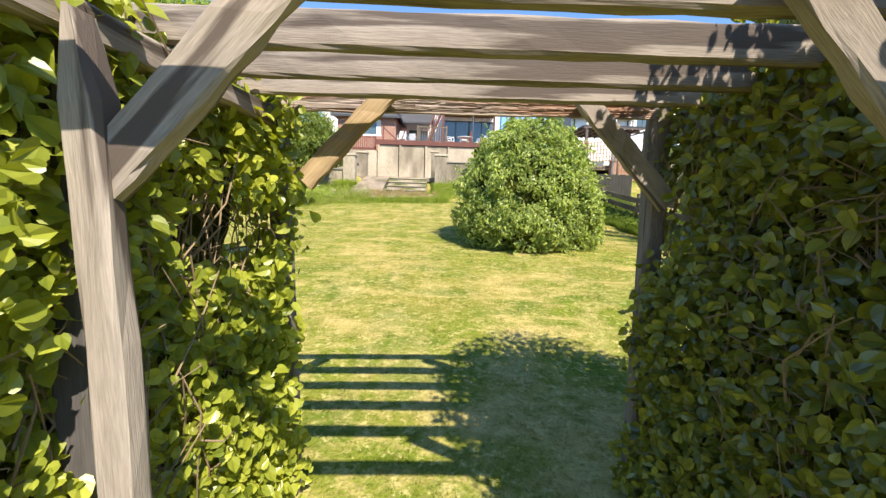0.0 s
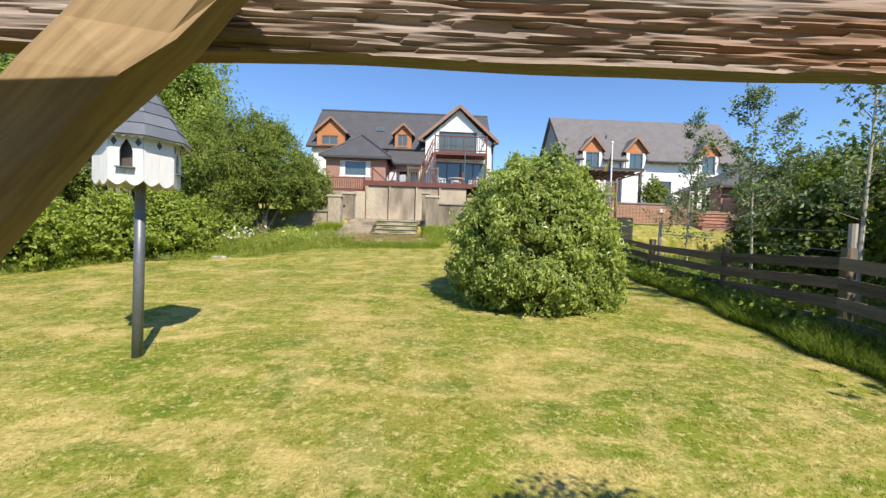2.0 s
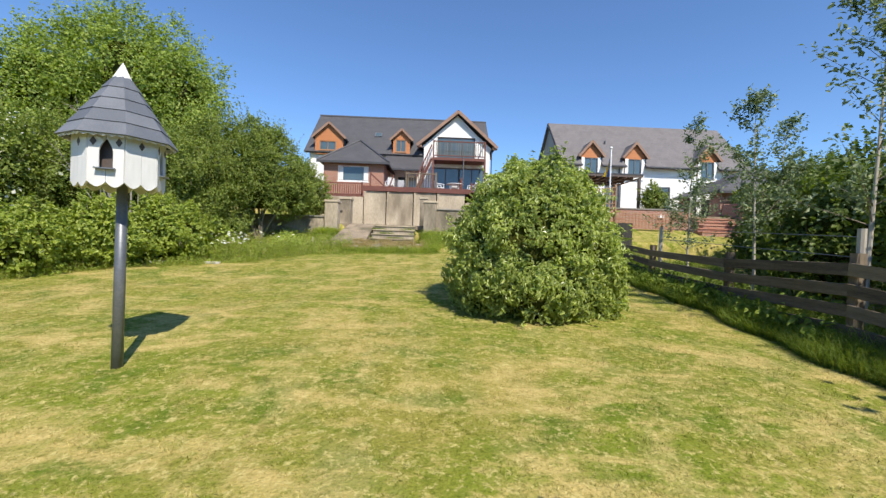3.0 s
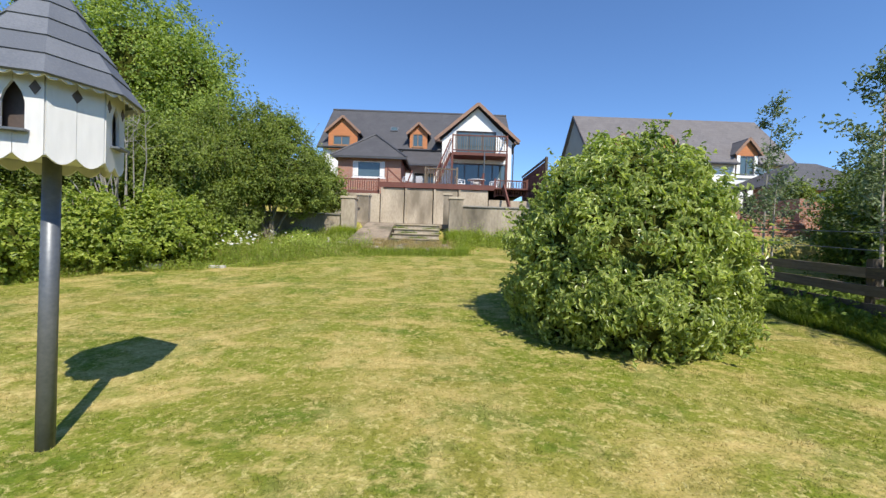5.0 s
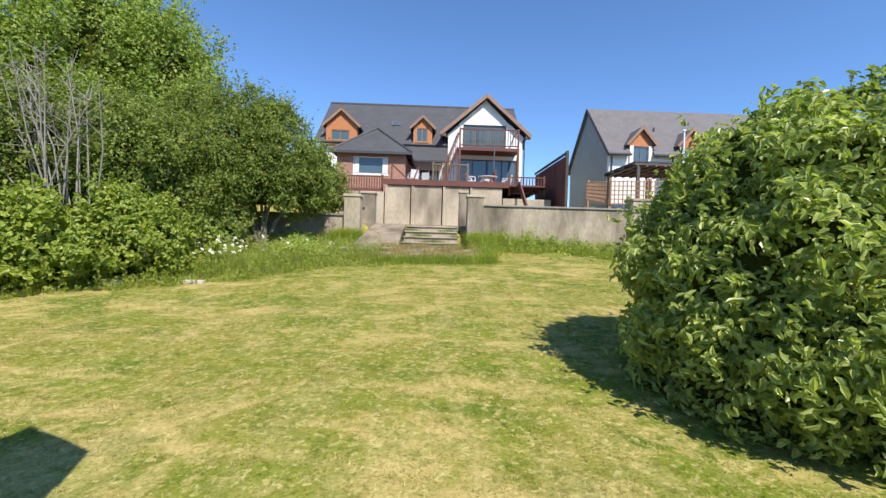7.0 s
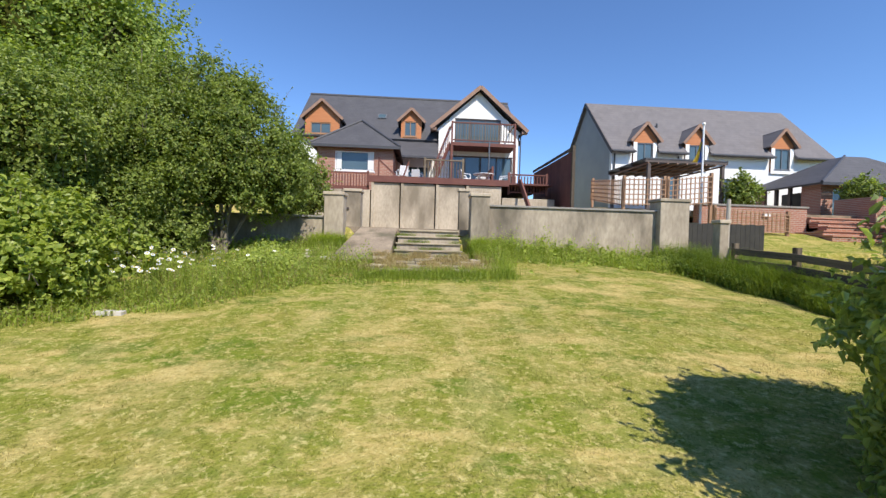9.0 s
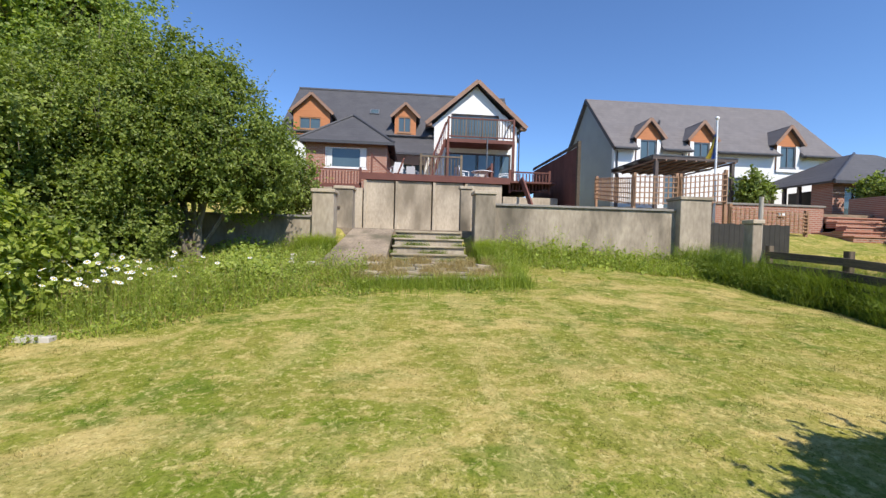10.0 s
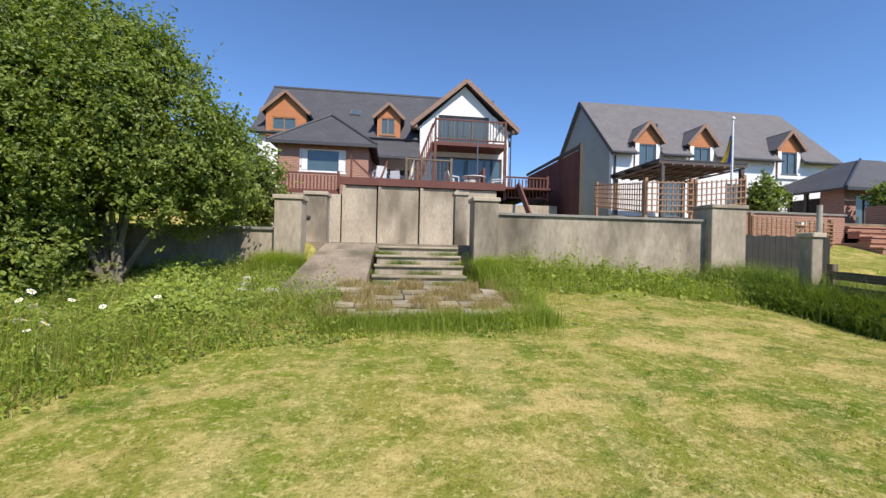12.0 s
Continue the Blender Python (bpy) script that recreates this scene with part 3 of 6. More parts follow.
gv = np.stack([gx, gy, ground(gx, gy)], axis=-1).reshape(-1, 3)
ii = (np.arange(len(ys) - 1)[:, None] * len(xs) + np.arange(len(xs) - 1)[None, :]).ravel()
gf = np.stack([ii, ii + 1, ii + 1 + len(xs), ii + len(xs)], axis=-1)
tagged(part_np("ground", gv, gf, LAWN, None, "sloping mown lawn, green with dry straw patches", True), category="lawn", kind="structure")

# ---- garden walls, steps, ramp ----
def garden_wall(name, x0, x1, z1, label):
    t = tagged(thing(name, ((x0 + x1) / 2, 18.7, 1.5), label, "wall"), kind="structure")
    part("wall_body", block(x0, x1, 18.62, 18.84, 1.0, z1 - 0.06), GREY_RENDER, t)
    part("coping", block(x0 - 0.0, x1, 18.57, 18.89, z1 - 0.06, z1), COPING, t, "dark flat coping", bevel=0.008)
    return t


garden_wall("garden_wall_west", -9.0, -4.32, 2.66, "low weathered grey rendered garden wall")
garden_wall("garden_wall_middle", 0.31, 5.32, 3.12, "weathered grey rendered garden wall with dark coping")
side_gate = thing("board_fence", (7.2, 18.75, 1.2), "dark close-boarded fence between two piers", "fence")
for i in range(17):
    x = 6.22 + i * 0.152
    part("board", block(x, x + 0.145, 18.7, 18.722, 1.1, 2.78 + 0.012 * (i % 3)), DARK_BOARD, side_gate)
part("rail", block(6.2, 8.8, 18.724, 18.78, 2.45, 2.55), DARK_BOARD, side_gate)
part("rail", block(6.2, 8.8, 18.724, 18.78, 1.6, 1.7), DARK_BOARD, side_gate)


def pier(x0, x1, y0, y1, z1, label, group="gate piers"):
    t = thing("gate_pier", ((x0 + x1) / 2, (y0 + y1) / 2, gz((x0 + x1) / 2, y0)), label, "pier", group)
    part("shaft", block(x0, x1, y0, y1, 1.1, z1 - 0.09), GREY_RENDER, t, bevel=0.012)
    bm = block(x0 - 0.035, x1 + 0.035, y0 - 0.035, y1 + 0.035, z1 - 0.09, z1)
    part("cap", bm, CONCRETE, t, "grey concrete cap", bevel=0.012)
    return t


pier(-4.32, -3.79, 18.45, 18.98, 3.32, "square weathered concrete gate pier with flat cap")
back_pier = pier(-4.0, -3.5, 19.75, 20.25, 3.58, "square weathered concrete gate pier with latch")
part("latch", block(-3.97, -3.85, 19.7, 19.747, 2.95, 3.0), DARK_FRAME, back_pier, "dark iron latch")
pier(-0.22, 0.31, 18.45, 18.98, 3.42, "square weathered concrete pier beside the steps")
pier(-0.42, -0.1, 19.9, 20.2, 3.72, "square weathered concrete pier behind the steps")
pier(5.32, 6.2, 18.4, 18.98, 3.46, "wide weathered concrete pier ending the wall")
pier(5.56, 5.78, 16.35, 16.6, 2.74, "narrow square grey concrete pier beside the field gate")

steps = tagged(thing("garden_steps", (-1.45, 17.3, 1.6), "weathered concrete garden steps with grassy treads", "steps"), kind="structure")
for i, (y, z) in enumerate(((16.95, 1.62), (17.4, 1.79), (17.75, 1.97), (18.1, 2.15), (18.5, 2.33))):
    part("step", block(-2.3 + 0.02 * i, -0.58, y, 18.95, z - 0.19 if i else 1.2, z - 0.05), GREY_RENDER, steps)
    part("tread", block(-2.33 + 0.02 * i, -0.55, y - 0.045, y + 0.42, z - 0.05, z), SLAB, steps, "pale stone tread", bevel=0.012)
ramp = tagged(thing("ramp", (-3.0, 17.5, 1.6), "smooth grey concrete ramp beside the steps", "ramp"), kind="structure")
bm = bmesh.new()
prism(bm, [(16.7, 1.1), (16.7, 1.54), (16.85, 1.64), (17.1, 1.73), (18.9, 2.37), (19.6, 2.395), (19.6, 1.1)], "x", -3.75, -2.4)
for q in bm.verts:
    q.co.x += (0.38 if q.co.x < -3 else 0.1) * max(0, min(1, (q.co.y - 16.8) / 2.1))
part("ramp_slab", bm, RAMP, ramp, bevel=0.02)
pad = tagged(thing("paved_pad", (-1.3, 16.1, 1.3), "cracked sunken paving slabs at the foot of the steps", "paving"), kind="structure")
part("bedding", prism(bmesh.new(), [(15.4, 1.0), (15.4, 1.375), (17.0, 1.615), (17.0, 1.0)], "x", -2.65, -0.22), SOIL, pad)
PR = random.Random(4)
y = 15.36
for row in range(4):
    x = -2.7 - 0.2 * (row % 2)
    while x < -0.15:
        w = PR.uniform(0.42, 0.62)
        x1 = min(x + w, -0.15)
        if x1 - x > 0.12:
            bm = block(x + 0.012, x1 - 0.012, y + 0.012, y + 0.4 - 0.012, 1.372, 1.43)
            bmesh.ops.transform(bm, matrix=Matrix.Translation((x, y, 1.4)) @ pose(0, 0, 0.15 * (y - 15.36) + PR.uniform(-0.008, 0.012), PR.uniform(-1.6, 1.6), PR.uniform(-1.4, 1.4), PR.uniform(-2, 2)) @ Matrix.Translation((-x, -y, -1.4)), verts=list(bm.verts))
            part("slab", bm, SLAB, pad, bevel=0.008)
        x += w
    y += 0.4
yard = tagged(thing("yard_paving", (0, 22, 2.36), "pale concrete yard behind the garden wall", "paving"), kind="structure")
part("yard_slab", block(-6.5, 4.8, 19.0, 25.45, 2.2, 2.385), RAMP, yard)

# ---- retaining wall of concrete panels ----
retaining = tagged(thing("retaining_wall", (-1, 25.6, 2.4), "stained pale concrete panel retaining wall", "retaining wall"), kind="structure")
edges = (-6.4, -5.15, -3.87, -2.55, -0.96, 0.41, 2.1, 3.3, 4.6)
for a, b in zip(edges, edges[1:]):
    top = 4.25 if b <= -3.8 else (4.6 if a < 2 else 4.1)
    part("panel", block(a + 0.025, b - 0.025, 25.5, 25.7, 2.2, top), CONCRETE, retaining, bevel=0.012)
    if -4 < a < 2:
        part("post", block(a + 0.03, a + 0.15, 25.42, 25.497, 2.2, top - 0.02), CONCRETE, retaining, bevel=0.01)
part("backing", block(-6.4, 4.6, 25.56, 25.66, 2.2, 4.05), SOIL, retaining)

# ---- house with gable wing and deck ----
houseA = thing("house", (-2.4, 34, 4.9), "white and brick house with slate roof, timber dormers and balcony", "house", "neighbouring houses")


def window(parent, x0, x1, y, z0, z1, frame_mat, bars=1, fw=0.07, label="", curtain=False):
    """Frame with bars set in an opening at y, and its pane."""
    bm = wall_with(bmesh.new(), x0, x1, z0, z1, y - 0.03, y + 0.05, [(x0 + fw, x1 - fw, z0 + fw, z1 - fw)])
    w = part("window", bm, frame_mat, parent, label)
    for i in range(bars):
        cx = x0 + (x1 - x0) * (i + 1) / (bars + 1)
        part("glazing_bar", block(cx - fw * 0.4, cx + fw * 0.4, y - 0.025, y + 0.012, z0 + fw, z1 - fw), frame_mat, w)
    part("pane", block(x0 + fw * 0.8, x1 - fw * 0.8, y + 0.015, y + 0.025, z0 + fw * 0.8, z1 - fw * 0.8), GLASS, w)
    part("window_sill", block(x0 - 0.05, x1 + 0.05, y - 0.09, y + 0.05, z0 - 0.06, z0 - 0.003), frame_mat, w)
    return w


# walls
bm = bmesh.new()
wall_with(bm, -9.3, -0.5, 4.3, 8.45, 33.0, 33.25, [(-6.9, -3.2, 4.9, 6.8), (-2.6, -1.0, 4.9, 6.8)])
box(bm, -9.3, -9.05, 33.25, 41.0, 4.3, 8.45)
box(bm, -9.05, 4.5, 40.75, 41.0, 4.3, 8.45)
prism(bm, [(33.0, 8.45), (41.0, 8.45), (37.0, 12.1)], "x", -9.3, -9.06)
part("wall", bm, WHITE_WALL, houseA, "white rendered wall")
bm = bmesh.new()
wall_with(bm, -0.55, 4.5, 4.3, 8.95, 32.5, 32.75, [(0.45, 3.35, 7.95, 8.951), (0.15, 4.15, 4.9, 7.45)])
wall_with(bm, 0.45 - 0.3, 3.35 + 0.3, 8.95, 9.8, 32.5, 32.75, [(0.45, 3.35, 8.949, 9.78)])
prism(bm, [(-0.75, 8.95), (0.15, 8.95), (0.15, 9.77)], "y", 32.5, 32.75)
prism(bm, [(3.65, 8.95), (4.65, 8.95), (3.65, 9.86)], "y", 32.5, 32.75)
prism(bm, [(0.15, 9.8), (3.65, 9.8), (1.95, 11.45)], "y", 32.5, 32.75)
box(bm, -0.55, -0.3, 32.75, 37, 4.3, 8.8)
box(bm, 4.25, 4.5, 32.75, 40.75, 4.3, 8.8)
part("wall", bm, WHITE_WALL, houseA, "white rendered gable wall")
part("interior", block(-0.2, 4.2, 34.6, 34.7, 4.9, 9.7), ROOM_SHADE, houseA, "dark sheet standing for the unlit rooms behind the glass")
# main roof
part("roof", sheet(bmesh.new(), [(-9.65, 32.65, 8.35), (4.7, 32.65, 8.35), (4.7, 37, 12.35), (-9.65, 37, 12.35)], 0.14), ROOF_A, houseA, "dark slate roof")
part("roof", sheet(bmesh.new(), [(-9.65, 41.35, 8.35), (4.7, 41.35, 8.35), (4.7, 37.0, 12.35), (-9.65, 37.0, 12.35)], 0.14), ROOF_A, houseA, "dark slate roof")
part("ridge_tiles", rod(bmesh.new(), (-9.65, 37, 12.36), (4.7, 37, 12.36), 0.09), ROOF_A, houseA)
# gable wing roof
part("roof", sheet(bmesh.new(), [(-1.05, 32.1, 9.1), (-1.05, 36.2, 9.1), (1.97, 36.2, 11.72), (1.97, 32.1, 11.72)], 0.13), ROOF_A, houseA, "slate roof of the gable wing")
part("roof", sheet(bmesh.new(), [(4.98, 32.1, 9.12), (4.98, 36.2, 9.12), (1.971, 36.2, 11.72), (1.971, 32.1, 11.72)], 0.13), ROOF_A, houseA, "slate roof of the gable wing")
bm = bmesh.new()
bar(bm, (-1.08, 32.08, 9.0), (1.97, 32.08, 11.64), 0.05, 0.22)
bar(bm, (5.0, 32.085, 9.0), (1.97, 32.085, 11.64), 0.05, 0.22)
part("barge_board", bm, BARGE, houseA, "brown barge boards")
for x in (-1.0, 4.72):
    part("gutter_box", block(x - 0.08, x + 0.28, 32.15, 32.5, 8.9, 9.08), BARGE, houseA)
window(houseA, 0.45, 3.35, 32.58, 7.95, 9.78, DARK_FRAME, 2, 0.08, "dark framed balcony doors")
window(houseA, 0.15, 4.15, 32.58, 4.9, 7.45, DARK_FRAME, 3, 0.08, "dark framed patio doors")
# balcony
balcony = part("balcony", block(0.1, 4.0, 31.0, 32.49, 7.72, 7.92), DECK_RED, houseA, "dark red stained balcony with rails")
for x in (0.17, 3.93):
    part("balcony_post", block(x - 0.07, x + 0.07, 31.0, 31.14, 4.88, 7.718), DECK_RED, balcony)
    part("balcony_post", block(x - 0.05, x + 0.05, 31.0, 31.1, 7.922, 9.16), DECK_RED, balcony)
part("rail", block(0.22, 3.88, 31.02, 31.08, 9.04, 9.12), DECK_RED, balcony)
part("rail", block(0.22, 3.88, 31.02, 31.08, 8.02, 8.09), DECK_RED, balcony)
bal = block_mesh("baluster", 0.045, 0.035, 0.948, FENCE_WOOD)
for i in range(22):
    piece("baluster", bal, Matrix.Translation((0.36 + i * 0.161, 31.05, 8.565)), balcony)
for y0, x in ((31.1, 0.17), (31.1, 3.93)):
    part("side_rail", block(x - 0.03, x + 0.03, y0 + 0.002, 32.49, 9.04, 9.12), DECK_RED, balcony)
stair = part("outside_stair", bar(bmesh.new(), (0.05, 31.2, 7.85), (-0.95, 28.6, 4.95), 0.06, 0.26), DECK_RED, houseA, "red stained outside stair")
part("handrail", bar(bmesh.new(), (0.04, 31.2, 8.85), (-0.96, 28.6, 5.9), 0.06, 0.07), DECK_RED, stair)
for i in range(9):
    u = (i + 0.5) / 9
    part("spindle", block(0.02 - u, 0.06 - u, 31.2 - 2.6 * u - 0.02, 31.2 - 2.6 * u + 0.02, 7.85 - 2.9 * u + 0.1, 8.85 - 2.95 * u), DECK_RED, stair)
part("lamp_post", rod(bmesh.new(), (2.35, 30.7, 4.9), (2.35, 30.7, 7.95), 0.04), GREY_METAL, houseA, "grey metal pole")


def dormer(parent, cx, half, zb, ze, za, y0, depth, wx0, wx1, wz0, wz1, clad, roofmat, frame_mat):
    """A gabled dormer with cladding, barge boards, cheeks and window."""
    bm = bmesh.new()
    wall_with(bm, cx - half, cx + half, zb, ze, y0, y0 + 0.15, [(wx0, wx1, wz0, wz1)])
    prism(bm, [(cx - half, ze), (cx + half, ze), (cx, za - 0.12)], "y", y0, y0 + 0.15)
    d = part("dormer", bm, clad, parent, "timber clad dormer")
    for s in (-1, 1):
        part("cheek", block(cx + s * (half - 0.05) - 0.05, cx + s * (half - 0.05) + 0.05, y0 + 0.151, y0 + depth, zb, ze), roofmat, d, "slate hung dormer cheek")
    bm = bmesh.new()
    k = (za - ze) / half
    o = 0.24
    sheet(bm, [(cx - half - o, y0 - 0.2, ze - o * k), (cx - half - o, y0 + depth, ze - o * k), (cx, y0 + depth + 0.8, za), (cx, y0 - 0.2, za)], 0.09)
    sheet(bm, [(cx + half + o, y0 - 0.2, ze - o * k), (cx + half + o, y0 + depth, ze - o * k), (cx + 0.001, y0 + depth + 0.8, za), (cx + 0.001, y0 - 0.2, za)], 0.09)
    part("dormer_roof", bm, roofmat, d, "small slate dormer roof")
    bm = bmesh.new()
    for s in (-1, 1):
        bar(bm, (cx + s * (half + o), y0 - 0.215 + 0.004 * s, ze - o * k - 0.05), (cx, y0 - 0.215 + 0.004 * s, za - 0.06), 0.04, 0.16)
    part("barge_board", bm, BARGE, d, "brown barge boards")
    window(d, wx0, wx1, y0 + 0.05, wz0, wz1, frame_mat, 1, 0.06)
    # Dark sheet in place of the unlit room.
    part("room", block(cx - half + 0.12, cx + half - 0.12, y0 + 0.9, y0 + 0.95, zb, ze), ROOM_SHADE, d)
    return d


dormer(houseA, -7.78, 1.05, 8.2, 9.65, 10.62, 32.75, 1.9, -8.5, -7.25, 8.5, 9.2, CLADDING, ROOF_A, FRAME_WOOD)
dormer(houseA, -2.28, 0.64, 8.42, 9.7, 10.32, 32.75, 1.8, -2.72, -1.95, 8.56, 9.5, CLADDING, ROOF_A, FRAME_WOOD)
part("skylight", sheet(bmesh.new(), [(-4.6, 34.5, 10.14), (-4.0, 34.5, 10.14), (-4.0, 34.95, 10.56), (-4.6, 34.95, 10.56)], 0.12), GREY_METAL, houseA, "grey framed skylight")
part("skylight_pane", sheet(bmesh.new(), [(-4.52, 34.555, 10.2), (-4.08, 34.555, 10.2), (-4.08, 34.885, 10.51), (-4.52, 34.885, 10.51)], 0.02), GLASS, houseA)
# lean-to roof and room between bay and wing
part("porch_roof", sheet(bmesh.new(), [(-3.4, 30.8, 6.95), (-0.6, 30.8, 6.95), (-0.6, 33.0, 8.4), (-3.4, 33.0, 8.4)], 0.12), ROOF_A, houseA, "low slate porch roof")
part("gutter", rod(bmesh.new(), (-3.4, 30.75, 6.86), (-0.6, 30.75, 6.86), 0.06), GUTTER, houseA)
window(houseA, -2.6, -1.0, 33.06, 4.95, 6.8, WHITE_PLASTIC, 1, 0.09, "white framed glazed door")
# brick bay
bay = part("bay", wall_with(bmesh.new(), -7.05, -3.1, 4.3, 6.85, 28.6, 28.85, [(-6.12, -4.1, 5.6, 6.62)]), BRICK, houseA, "red brick bay")
for x in (-7.05, -3.35):
    part("bay_side", block(x, x + 0.25, 28.85, 33.0, 4.3, 6.85), BRICK, bay)
bm = bmesh.new()
sheet(bm, [(-7.42, 28.25, 6.86), (-2.75, 28.25, 6.86), (-5.07, 30.7, 8.8)], 0.1)
sheet(bm, [(-7.42, 28.25, 6.861), (-5.07, 30.7, 8.801), (-5.07, 34.0, 8.801), (-7.42, 34.0, 6.861)], 0.1)
sheet(bm, [(-2.75, 28.25, 6.861), (-5.07, 30.7, 8.802), (-5.07, 34.0, 8.802), (-2.75, 34.0, 6.861)], 0.1)
part("bay_roof", bm, ROOF_A, houseA, "hipped slate roof over the brick bay")
for foot in ((-7.42, 28.25, 6.87), (-2.75, 28.25, 6.87)):
    part("hip_ridge", rod(bmesh.new(), foot, (-5.07, 30.7, 8.83), 0.07, 0.07, 6), GUTTER, houseA)
bm = block(-7.45, -2.72, 28.2, 28.26, 6.72, 6.86)
box(bm, -2.78, -2.72, 28.262, 33, 6.72, 6.86)
part("fascia", bm, GUTTER, houseA, "dark gutter and fascia")
window(houseA, -6.12, -4.1, 28.68, 5.6, 6.62, WHITE_PLASTIC, 0, 0.06, "wide white framed picture window")
for x in (-6.04, -4.42):
    part("curtain", block(x, x + 0.26, 28.64, 28.66, 5.68, 6.56), CURTAIN, houseA, "white curtain")
part("bay_interior", block(-6.7, -3.4, 30.0, 30.05, 4.9, 6.8), ROOM_SHADE, houseA)
part("downpipe", rod(bmesh.new(), (4.62, 32.42, 4.9), (4.62, 32.42, 8.95), 0.04), GUTTER, houseA)

# ---- deck ----
deck = thing("deck", (-0.9, 28, 4.46), "red stained raised timber deck with rails", "deck")
part("deck_floor", block(-3.85, 4.5, 25.5, 32.45, 4.72, 4.8), DECK_RED, deck)
part("fascia", block(-4.0, 2.4, 25.4, 25.48, 4.62, 4.9), DECK_RED, deck, "dark red edge boards")
part("deck_floor", block(-7.4, -3.9, 25.75, 28.55, 4.2, 4.28), DECK_RED, deck)


def railing(parent, p, q, h, spacing, material, name="rail"):
    """Posts, two rails and balusters between two points on the deck."""
    p, q = Vector(p), Vector(q)
    length = (q - p).length
    up = Vector((0, 0, 1))
    part(name, bar(bmesh.new(), p + up * h, q + up * h, 0.09, 0.06), material, parent)
    part(name, bar(bmesh.new(), p + up * 0.12, q + up * 0.12, 0.06, 0.06), material, parent)
    me = block_mesh("baluster", 0.045, 0.045, h - 0.2, material)
    n = int(length / spacing)
    for i in range(1, n):
        c = p.lerp(q, i / n)
        piece("baluster", me, Matrix.Translation(c + up * (h / 2 + 0.03)), parent)
    for c in (p, q):
        part("post", block(c.x - 0.05, c.x + 0.05, c.y - 0.05, c.y + 0.05, c.z, c.z + h + 0.1), material, parent)


railing(deck, (-7.3, 25.85, 4.28), (-4.05, 25.85, 4.28), 0.78, 0.13, DECK_RED)
part("fascia", block(-7.4, -4.02, 25.6, 25.7, 4.2 + 0.06, 4.42), DECK_RED, deck)
railing(deck, (-1.45, 26.2, 4.8), (0.35, 26.2, 4.8), 1.05, 0.14, FENCE_WOOD)
railing(deck, (-1.45, 27.8, 4.8), (-1.45, 26.3, 4.8), 1.05, 0.16, FENCE_WOOD)
railing(deck, (2.5, 25.9, 4.3), (4.3, 25.9, 4.3), 0.95, 0.14, DECK_RED)
railing(deck, (2.0, 27.5, 4.8), (2.0, 30.9, 4.8), 1.0, 0.2, DECK_RED)
part("brace", bar(bmesh.new(), (-3.6, 26.1, 5.75), (-2.6, 26.1, 4.85), 0.05, 0.08), DECK_RED, deck)
part("brace", bar(bmesh.new(), (-3.6, 26.1, 4.85), (-3.6, 26.1, 5.85), 0.07, 0.07), DECK_RED, deck)
part("brace", bar(bmesh.new(), (-2.2, 26.1, 5.7), (-2.5, 26.1, 4.85), 0.05, 0.07), DECK_RED, deck)


def chair_at(x, y, z, rz):
    t = thing("garden_chair", (0, 0, 0), "white moulded plastic garden chair on the deck", "chair", "white garden chairs")
    part("seat", block(-0.24, 0.24, -0.22, 0.22, 0.4, 0.44), WHITE_PLASTIC, t, bevel=0.01)
    bm = bmesh.new()
    sheet(bm, [(-0.24, 0.2, 0.45), (0.24, 0.2, 0.45), (0.21, 0.3, 0.88), (-0.21, 0.3, 0.88)], 0.025)
    part("backrest", bm, WHITE_PLASTIC, t)
    for sx in (-1, 1):
        part("armrest", bar(bmesh.new(), (sx * 0.27, -0.2, 0.64), (sx * 0.27, 0.26, 0.66), 0.05, 0.03), WHITE_PLASTIC, t)
        for sy in (-1, 1):
            part("leg", bar(bmesh.new(), (sx * 0.26, sy * 0.24, 0), (sx * 0.23, sy * 0.2, 0.64 if sy < 0 else 0.4), 0.04, 0.04), WHITE_PLASTIC, t)
    t.matrix_basis = pose(x, y, z, 0, 0, rz)
    return t


first_chair = chair_at(-2.55, 27.3, 4.8, 200)
for x, y, rz in ((-1.8, 28.2, 160), (0.6, 27.6, 110), (2.7, 27.9, 250), (1.6, 28.7, 180)):
    copy_thing(first_chair, pose(x, y, 4.8, 0, 0, rz))
table = thing("garden_table", (1.6, 27.8, 4.8), "white round plastic garden table on the deck", "table")
part("tabletop", rod(bmesh.new(), (1.6, 27.8, 5.5), (1.6, 27.8, 5.53), 0.55, 0.55, 20), WHITE_PLASTIC, table)
for i in range(4):
    a = radians(45 + 90 * i)
    part("leg", bar(bmesh.new(), (1.6 + 0.4 * math.cos(a), 27.8 + 0.4 * math.sin(a), 4.8), (1.6 + 0.3 * math.cos(a), 27.8 + 0.3 * math.sin(a), 5.5), 0.04, 0.04), WHITE_PLASTIC, table)

# ---- tall boundary screen between the two houses ----
screen = thing("boundary_screen", (4.9, 27, 4.2), "tall dark red timber screen with top rail", "fence")
for i in range(24):
    y = 24.3 + i * 0.245
    part("board", block(4.9, 4.93, y, y + 0.235, 2.9, 6.1), DECK_RED, screen)
part("post", block(4.86, 4.99, 24.17, 24.3, 2.5, 6.32), FENCE_WOOD, screen)
part("top_rail", block(4.84, 4.9, 24.3, 30.2, 6.14, 6.26), FENCE_WOOD, screen)
part("stair_stringer", bar(bmesh.new(), (3.2, 24.3, 3.2), (2.9, 25.4, 4.9), 0.08, 0.22), DECK_RED, screen)

